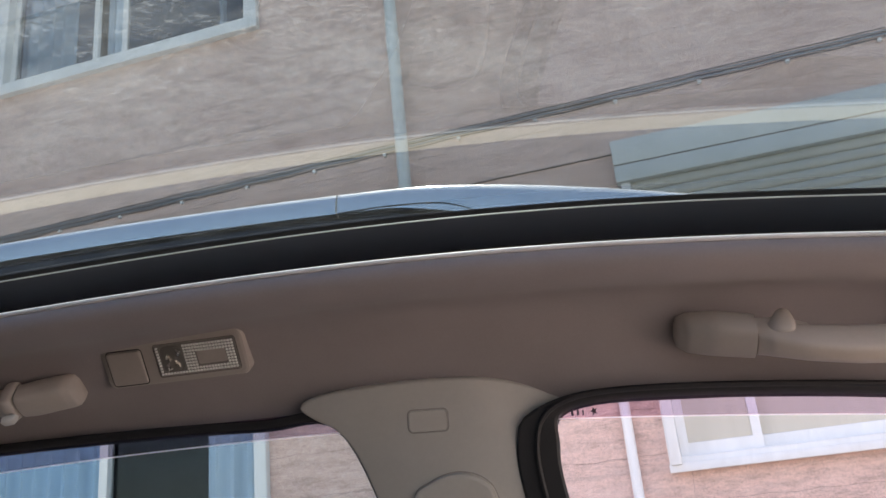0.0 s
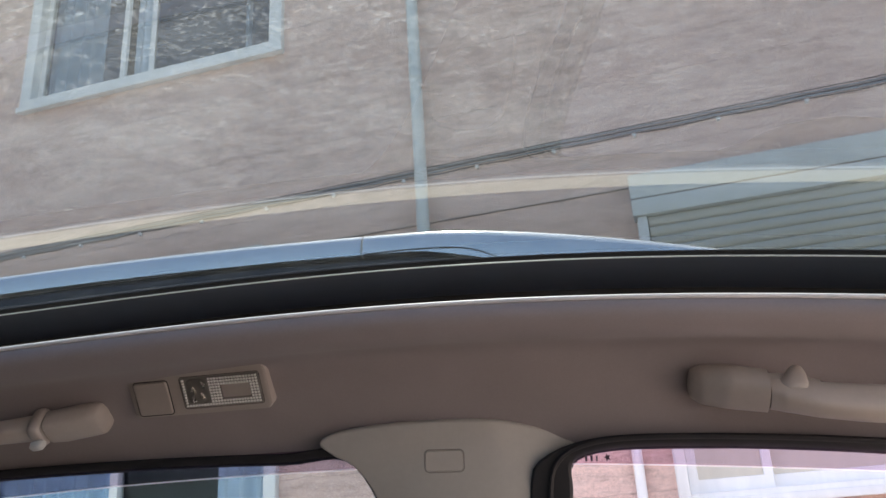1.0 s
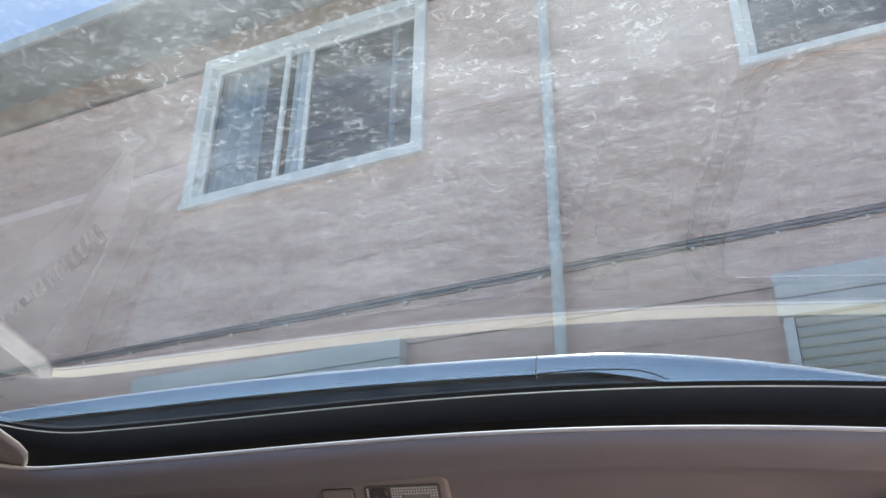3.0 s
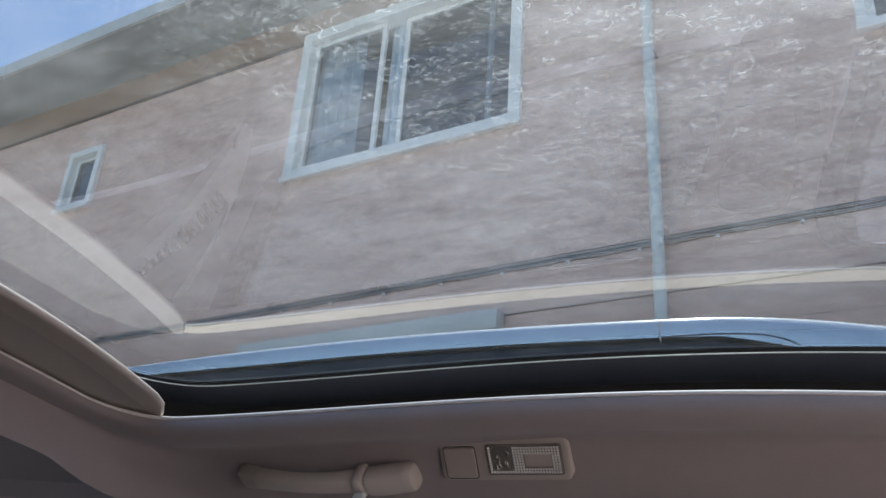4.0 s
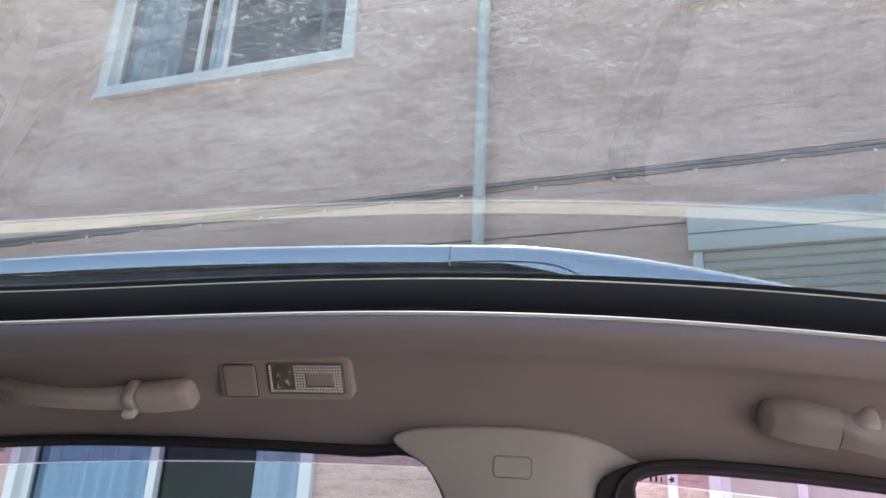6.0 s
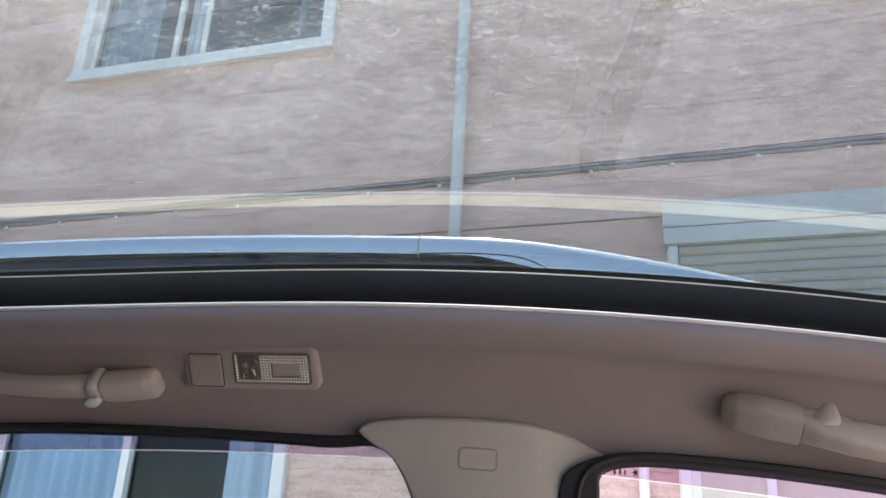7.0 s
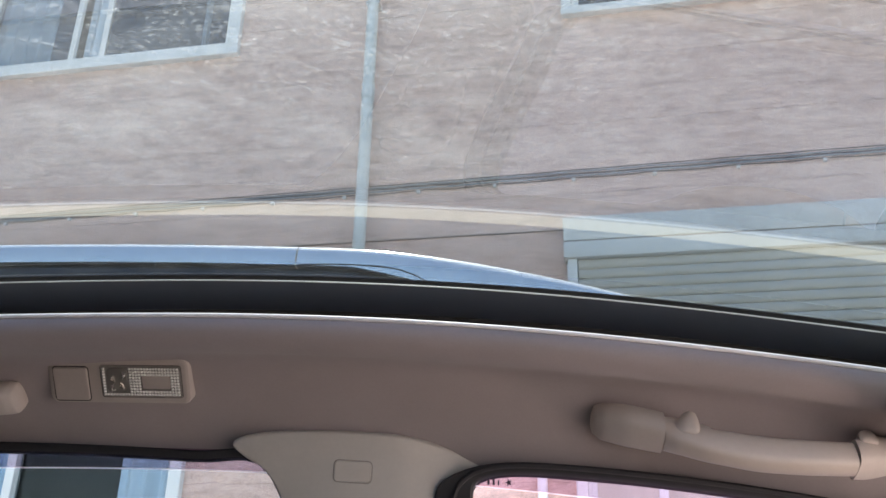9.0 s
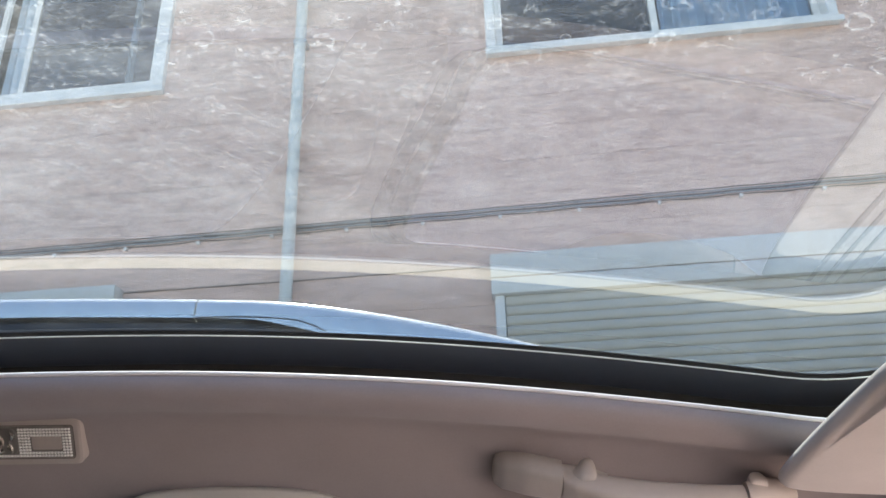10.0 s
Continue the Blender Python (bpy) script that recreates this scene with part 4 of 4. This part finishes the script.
def build_rear_handle():
    h = thing("grab_handle", (-0.64, 1.0, 1.45), "beige plastic grab handle with pale coat hook, rear door", "grab handle", group="grab handles", frame_of=CAR)
    lean = -0.45
    part("end_cover", sweep([(-0.7585, 0.986, 1.4425, 0.018, 0.010), (-0.7560, 0.982, 1.4420, 0.028, 0.018), (-0.7450, 0.976, 1.4400, 0.032, 0.023), (-0.7305, 0.971, 1.4375, 0.030, 0.023), (-0.7178, 0.967, 1.4355, 0.026, 0.0225)], lean=lean, power=4.5), BEIGE, h)
    part("grip", sweep([(-0.7165, 0.966, 1.4352, 0.0255, 0.0225), (-0.69, 0.961, 1.4325, 0.023, 0.021), (-0.65, 0.959, 1.4305, 0.022, 0.0205), (-0.61, 0.962, 1.4325, 0.023, 0.0215), (-0.5735, 0.970, 1.4380, 0.025, 0.0245)], lean=lean, power=4.5), BEIGE_SMOOTH, h, "smooth beige grip")
    collar = part("collar", sweep([(-0.5735, 0.973, 1.4392, 0.030, 0.031), (-0.5705, 0.973, 1.4395, 0.036, 0.037), (-0.5615, 0.974, 1.4405, 0.036, 0.037), (-0.5585, 0.974, 1.4408, 0.030, 0.031)], steps=2, lean=lean, power=4.5), BEIGE, h)
    part("end_cover", sweep([(-0.5560, 0.976, 1.4405, 0.036, 0.028), (-0.54, 0.979, 1.4430, 0.038, 0.031), (-0.522, 0.982, 1.4470, 0.038, 0.031), (-0.507, 0.985, 1.4500, 0.038, 0.030), (-0.499, 0.988, 1.4510, 0.036, 0.027), (-0.4955, 0.991, 1.4515, 0.026, 0.018), (-0.4940, 0.993, 1.4515, 0.012, 0.008)], lean=lean, power=3.4), BEIGE, h)
    part("coat_hook", sweep([(-0.571, 0.967, 1.4165, 0.007, 0.006), (-0.569, 0.966, 1.4155, 0.012, 0.009), (-0.558, 0.965, 1.4175, 0.012, 0.009), (-0.554, 0.965, 1.4195, 0.007, 0.006)], steps=2, lean=-0.2, power=5.0), HOOK, collar, "pale coat hook")
    part("hook_stem", sweep([(-0.568, 0.969, 1.4215, 0.008, 0.012), (-0.5645, 0.969, 1.4225, 0.010, 0.016), (-0.560, 0.969, 1.4225, 0.008, 0.012)], steps=2, lean=lean, power=4.0), BEIGE, h)


build_front_handle()
build_rear_handle()

# ---------------------------------------------------------------- roller blind and visor
BLIND_X = -0.80


def build_blind():
    blind = thing("roller_blind", (BLIND_X - 0.3, MID, 1.53), "greige fabric roller blind drawn part way under the glass roof", "roller blind", frame_of=CAR)

    def level(x, y):
        return lip_z(x) + crown(y) + 0.005

    def front(y):
        return BLIND_X + 0.055 - 0.055 * ((y - MID) / (HALF + 0.01)) ** 2

    def slab(back, ahead, lo, hi, y0, y1, taper=False):
        rings = []
        for j in range(33):
            y = y0 + (y1 - y0) * j / 32
            a, b = back(y), ahead(y)
            if taper:
                e = min(j, 32 - j) / 2
                b -= 0.02 * max(0, 1 - e) ** 2
            r = (hi - lo) / 2 if taper else 0.0
            xs = [a + (b - r - a) * i / 8 for i in range(9)]
            ring = [(x, y, level(x, y) + lo) for x in xs]
            if taper:
                ring += [(b - r + r * math.sin(k * math.pi / 8), y, level(b, y) + (lo + hi) / 2 - r * math.cos(k * math.pi / 8)) for k in range(1, 8)]
            ring += [(x, y, level(x, y) + hi) for x in xs[::-1]]
            rings.append(ring)
        return loft(rings)

    part("cloth", slab(lambda y: X0 - 0.10, lambda y: front(y) - 0.03, 0.0, 0.0015, MID - HALF - 0.008, MID + HALF + 0.008), BLIND_FABRIC, blind, "greige cloth underside")
    part("backing", slab(lambda y: X0 - 0.10, lambda y: front(y) - 0.034, 0.0019, 0.0024, MID - HALF - 0.008, MID + HALF + 0.008), BLIND_BACK, blind, "dark backing on the upper side")
    part("pull_bar", slab(lambda y: front(y) - 0.036, front, -0.0022, 0.0068, MID - HALF - 0.004, MID + HALF + 0.004, True), BLIND_BAR, blind, "beige plastic pull bar")


build_blind()


def build_visor():
    visor = thing("sun_visor", (0.53, 0.66, 1.44), "beige cloth sun visor folded up under the front of the roof", "sun visor", frame_of=CAR)

    def level(u, v):
        return 1.445 + 0.08 * (0.92 - max(v, 0.64)) - 0.03 * (u - 0.45)

    line = [(p.x, p.y) for p in spline([(0.459, 0.916, 0), (0.452, 0.88, 0), (0.447, 0.82, 0), (0.443, 0.74, 0), (0.441, 0.62, 0), (0.444, 0.50, 0), (0.452, 0.435, 0), (0.48, 0.42, 0), (0.54, 0.425, 0), (0.615, 0.44, 0), (0.632, 0.56, 0), (0.634, 0.72, 0), (0.630, 0.88, 0), (0.60, 0.922, 0), (0.54, 0.932, 0), (0.484, 0.930, 0)], 6)]
    rings = []
    for d, w in ((0.014, -0.0095), (0.005, -0.0078), (0.001, -0.004), (0.0, 0.0), (0.001, 0.0035), (0.005, 0.0065), (0.014, 0.008)):
        rings.append([(u, v, level(u, v) + w) for u, v in inset(line, d)])
    body = part("visor_body", loft(rings), VISOR, visor)
    put = lambda u, v, w: (u, v, level(u, v) + 0.008 + w)
    for k in range(3):
        u = 0.500 + 0.015 * k
        part("seam", plate(rounded(u, u + 0.005 - 0.001 * k, 0.55, 0.910, 0.002), 0.0006, 0.0002, put, 0.002), SOFT_GROOVE, body, "darker pressed seam in the cloth")
    part("paper_label", plate(rounded(0.550, 0.60, 0.62, 0.90, 0.003), 0.0008, 0.0003, put, 0.002), HOOK, body, "blank white paper label")
    part("visor_arm", tube([(0.52, 0.435, 1.460), (0.54, 0.40, 1.466), (0.57, 0.38, 1.476)], 0.006), BEIGE, visor, "beige pivot arm")


build_visor()

# ---------------------------------------------------------------- the house across the yard
WALL_Y = 3.6


SOFFIT_Z, EAVE_Y = 5.345, 3.07

OPENINGS = {
    "up_one": (-3.473, -1.775, 3.955, 5.150),
    "up_two": (-0.050, 1.690, 3.985, 5.150),
    "small": (-5.822, -5.424, 4.200, 4.755),
    "low_one": (-3.473, -1.773, 0.46, 2.640),
    "low_two": (-0.075, 1.625, 1.465, 2.640),
}


def cut(rect, hole):
    """What is left of a rectangle when a hole is taken out of it."""
    x0, x1, z0, z1 = rect
    a, b, c, d = max(x0, hole[0]), min(x1, hole[1]), max(z0, hole[2]), min(z1, hole[3])
    if a >= b or c >= d:
        return [rect]
    out = [(x0, a, z0, z1), (b, x1, z0, z1), (a, b, z0, c), (a, b, d, z1)]
    return [r for r in out if r[1] - r[0] > 1e-4 and r[3] - r[2] > 1e-4]


def build_wall():
    wall = thing("wall_north", (-4, WALL_Y, 0), "salmon-beige house wall clad in embossed siding boards", "house wall", kind="structure")
    # backing behind the boards
    x_end, x_far = -12.0, 7.0
    rects = [(x_end, x_far, 0.0, 5.34)]
    for hole in OPENINGS.values():
        rects = [r for rect in rects for r in cut(rect, hole)]
    bm = bmesh.new()
    for x0, x1, z0, z1 in rects:
        box(x0, x1, WALL_Y + 0.02, WALL_Y + 0.14, z0, z1, bm=bm)
    part("wall_backing", bm, FLASHING, wall, "dark backing behind the boards", smooth=False)
    height, gap = 0.368, 0.0008
    for k in range(-4, 11):
        z0 = 1.528 + height * k
        x = x_end - (k % 2) * 1.51
        while x < x_far:
            rect = (max(x, x_end) + 0.0003, min(x + 3.03, x_far) - 0.0003, max(z0, 0.02) + gap / 2, min(z0 + height, 5.335) - gap / 2)
            x += 3.03
            if rect[1] - rect[0] < 0.05 or rect[3] - rect[2] < 0.05:
                continue
            left = [rect]
            for hole in OPENINGS.values():
                left = [r for q in left for r in cut(q, hole)]
            if not left:
                continue
            bm = bmesh.new()
            for x0, x1, z0_, z1_ in left:
                box(x0, x1, WALL_Y, WALL_Y + 0.018, z0_, z1_, bm=bm)
            part("siding_board", bm, SIDING, wall, smooth=False)
    part("flashing", box(-1.835, -0.09, WALL_Y - 0.008, WALL_Y + 0.004, 2.815, 2.8195, 0.001), FLASHING, wall, "thin dark flashing strip")


build_wall()


def build_eave():
    eave = thing("roof_3", (-4, WALL_Y, 5.8), "overhanging house eave with a grey boarded soffit and pale fascia", "house roof", kind="structure")

    def slab(y0, y1, lo, hi, x0=-12.2, x1=7.2):
        return box(x0, x1, y0, y1, SOFFIT_Z + lo, SOFFIT_Z + hi)

    part("soffit", slab(EAVE_Y + 0.028, WALL_Y + 0.2, 0.0, 0.02), SOFFIT, eave, "grey soffit", smooth=False)
    part("fascia", slab(EAVE_Y, EAVE_Y + 0.026, -0.008, 0.105), FASCIA, eave, "pale fascia", smooth=False)
    part("roof_sheet", slab(EAVE_Y + 0.027, 9.0, 0.075, 0.100), ROOFING, eave, "dark roof sheet", smooth=False)
    for x0, x1 in ((-12.0, -3.475), (-1.773, -0.052), (1.692, 7.0)):
        part("frieze", slab(WALL_Y - 0.018, WALL_Y - 0.001, -0.25, -0.001, x0, x1), FRIEZE, eave, "orange-brown frieze board", smooth=False)
        part("frieze_moulding", slab(WALL_Y - 0.028, WALL_Y - 0.001, -0.262, -0.2505, x0, x1), FLASHING, eave, "dark moulding under the frieze", smooth=False)
    for x0, x1 in ((-3.475, -1.773), (-0.052, 1.692)):
        part("frieze", slab(WALL_Y - 0.018, WALL_Y - 0.001, -0.193, -0.001, x0 + 0.001, x1 - 0.001), FRIEZE, eave, "orange-brown frieze board", smooth=False)


build_eave()


def build_window(name, key, label, stiles, room=ROOM, frame=0.055, curtains=(), sash=0.035, low_sash=0.05, glass=None):
    """stiles: the sashes, each from and to its x, every other one behind."""
    x0, x1, z0, z1 = OPENINGS[key]
    win = thing(name, ((x0 + x1) / 2, WALL_Y, z0), label, "window", kind="structure")
    put = lambda u, v, w: (u, WALL_Y - w, v)
    f = frame
    part("window_frame", frame_ring(rounded(x0, x1, z0, z1, 0.004, 1), rounded(x0 + f, x1 - f, z0 + f, z1 - f, 0.002, 1), 0.035, put, 0.004, 0.09), WHITE_FRAME, win, "white aluminium frame", smooth=False)
    part("window_sill", box(x0 - 0.003, x1 + 0.012, WALL_Y - 0.055, WALL_Y - 0.0355, z0 - 0.012, z0 + 0.02, 0.003), WHITE_FRAME, win, "white sill")
    for i, (a, b) in enumerate(stiles):
        back = 0.020 + 0.030 * (i % 2)
        a2, b2 = max(a, x0 + f), min(b, x1 - f)
        outer = rounded(a2, b2, z0 + f + 0.001, z1 - f - 0.001, 0.002, 1)
        inner = rounded(a2 + sash, b2 - sash, z0 + f + low_sash, z1 - f - sash, 0.002, 1)
        leaf = part("sash", frame_ring(outer, inner, 0.0, lambda u, v, w, q=back: (u, WALL_Y + q - w, v), 0.002, 0.024), WHITE_FRAME, win, smooth=False)
        p = part("pane", box(a2 + sash, b2 - sash, WALL_Y + back + 0.010, WALL_Y + back + 0.014, z0 + f + low_sash, z1 - f - sash), glass or HOUSE_GLASS, leaf, smooth=False)
        if glass is not FROSTED:
            glaze(p, Vector((0, -1, 0)))
    # Recess in the room colour, which already holds the indoor shade.
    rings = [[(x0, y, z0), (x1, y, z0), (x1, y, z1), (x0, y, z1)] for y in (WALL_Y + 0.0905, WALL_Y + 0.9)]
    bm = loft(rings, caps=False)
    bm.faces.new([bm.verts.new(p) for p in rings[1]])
    part("room_recess", bm, room, win, "recess painted near-black for the shade of the room", smooth=False)
    for a, b, mat, lab in curtains:
        n = max(8, int((b - a) / 0.012))
        pts = [(a + (b - a) * i / n, WALL_Y + 0.10 + 0.016 * math.sin(i * 0.9) + 0.006 * math.sin(i * 0.37 + 1)) for i in range(n + 1)]
        rows = [[(x, y, z0 + 0.02) for x, y in pts] + [(x, y + 0.002, z0 + 0.02) for x, y in pts[::-1]], [(x, y, z1 - 0.02) for x, y in pts] + [(x, y + 0.002, z1 - 0.02) for x, y in pts[::-1]]]
        part("curtain", loft(rows), mat, win, lab)
    return win


build_window("window_4", "up_one", "white-framed upstairs sliding window with dark reflecting panes", ((-9, -2.800), (-2.664, 9)), frame=0.075, sash=0.034, low_sash=0.03, curtains=((-3.40, -3.0, NET, "grey-blue net curtain"), (-2.80, -2.66, NET, "grey-blue net curtain"), (-2.07, -2.03, NET, "grey-blue net curtain")))
build_window("window_5", "up_two", "white-framed upstairs sliding window with a pale curtain", ((-9, 0.832), (0.796, 9)), frame=0.05, sash=0.036, low_sash=0.035, curtains=((0.86, 1.63, CURTAIN, "pale curtain"),))
build_window("window_6", "small", "small white-framed upstairs window", ((-9, 9),), frame=0.055, sash=0.03)
build_window("window_7", "low_one", "white-framed ground floor sliding window with bluish panes", ((-9, -2.626), (-2.674, 9)), frame=0.06, curtains=((-2.14, -1.84, CURTAIN_LIT, "pale blue curtain with light painted into its colour"), (-3.4, -2.66, CURTAIN, "pale blue curtain")), sash=0.046, glass=HOUSE_GLASS_LOW)
build_window("window_8", "low_two", "white-framed ground floor window with frosted panes", ((-9, 0.282), (0.248, 0.96), (0.92, 9)), frame=0.045, sash=0.036, low_sash=0.052, glass=FROSTED)


def build_shutter(name_label, x0, x1, z0, z1, down, group):
    unit = thing("shutter_box", ((x0 + x1) / 2, WALL_Y, z0), name_label, "shutter box", group=group)
    seam = z0 + (z1 - z0) * 0.40
    part("box_cover", box(x0, x1, WALL_Y - 0.088, WALL_Y - 0.0005, seam + 0.002, z1, 0.006), PALE_BOX, unit, "pale blue-grey cover")
    part("box_bottom", box(x0, x1, WALL_Y - 0.088, WALL_Y - 0.0005, z0, seam - 0.002, 0.006), PALE_BOX, unit, "pale blue-grey lower cover")
    part("seam_line", box(x0 + 0.004, x1 - 0.004, WALL_Y - 0.084, WALL_Y - 0.002, seam - 0.0019, seam + 0.0019), FLASHING, unit, "dark seam", smooth=False)
    if down:
        for gx in (x0 + 0.016, x1 - 0.056):
            part("guide_rail", box(gx, gx + 0.040, WALL_Y - 0.07, WALL_Y - 0.0365, down - 0.50, z0 - 0.001, 0.004), WHITE_FRAME, unit, "white guide rail")
        z = z0 - 0.002
        first = None
        while z > down:
            if first is None:
                prof = [(-0.055, 0.0), (-0.0600, -0.005), (-0.0630, -0.013), (-0.0640, -0.022), (-0.0635, -0.031), (-0.0610, -0.039), (-0.055, -0.0445), (-0.050, -0.045), (-0.050, 0.0)]
                bm = loft([[(x, WALL_Y + y, z + dz) for y, dz in prof] for x in (x0 + 0.060, x1 - 0.060)])
                first = part("slat", bm, SLAT, unit)
            else:
                twin = new("slat", first.data)
                twin.parent = unit
                twin.location = (0, 0, z - z0 + 0.002)
            z -= 0.0462
    return unit


build_shutter("pale blue-grey roller shutter box with ribbed shutter partly down", -0.085, 1.68, 2.648, 2.842, 1.98, "shutter boxes")
build_shutter("pale blue-grey shutter box over the ground floor window", -3.55, -1.838, 2.648, 2.828, 0, "shutter boxes")


def build_pipes():
    px, py = -1.024, WALL_Y - 0.06
    pipe = thing("downpipe", (px, py, 0.0), "pale grey-green rainwater downpipe clipped to the wall", "downpipe")
    part("pipe", tube([(px, py, z) for z in (0.0, 2.0, 3.60)], 0.0297, 16), PALE_PIPE, pipe)
    part("pipe", tube([(px, py, z) for z in (3.63, 4.5, 5.335)], 0.0297, 16), PALE_PIPE, pipe)
    part("socket", tube([(px, py, z) for z in (3.57, 3.66)], 0.0325, 16), PALE_PIPE, pipe)
    for z in (0.8, 2.1, 4.15):
        part("pipe_clip", box(px - 0.035, px + 0.035, py - 0.014, WALL_Y + 0.001, z, z + 0.022, 0.003), CLIP, pipe, "metal pipe clip")
    cx, cy = -0.209, WALL_Y - 0.03
    cond = thing("conduit_pipe", (cx, cy, 0.0), "white slim conduit pipe on the wall beside the window", "conduit pipe")
    part("pipe", tube([(cx, cy, z) for z in (0.0, 1.2, 2.12)], 0.0205, 14), WHITE_FRAME, cond)
    for z in (0.7, 2.0):
        part("pipe_clip", box(cx - 0.026, cx + 0.026, cy - 0.014, WALL_Y + 0.001, z, z + 0.018, 0.002), CLIP, cond, "metal pipe clip")


build_pipes()


def build_cables():
    cables = thing("cable_run", (-1, WALL_Y, 3.08), "bundle of dark cables clipped along the house wall", "cables")
    level = lambda x: 3.095 + 0.0105 * x
    for k, (dz, y, r, mat) in enumerate(((0.024, 0.005, 0.0022, CABLE), (0.013, 0.007, 0.0036, CABLE_GREY), (0.0035, 0.007, 0.0034, CABLE), (-0.0065, 0.008, 0.0042, CABLE_GREY), (-0.0175, 0.006, 0.0024, CABLE))):
        pts = []
        for i in range(140):
            x = -9.0 + 16.0 * i / 139
            sag = 0.004 * math.sin((x + 1.125) / 0.365 * math.pi) ** 2 * (0.4 + 0.3 * k)
            pts.append((x, WALL_Y - y, level(x) + dz - sag + 0.0012 * math.sin(x * 2.1 + k * 1.7)))
        part("cable", tube(pts, r, 8), mat, cables)
    for i in range(-16, 18):
        x = -1.125 + 0.365 * i
        z = level(x)
        part("cable_clip", box(x - 0.008, x + 0.008, WALL_Y - 0.022, WALL_Y - 0.001, z - 0.038, z - 0.022, 0.004), WHITE_FRAME, cables, "small white cable clip")


build_cables()
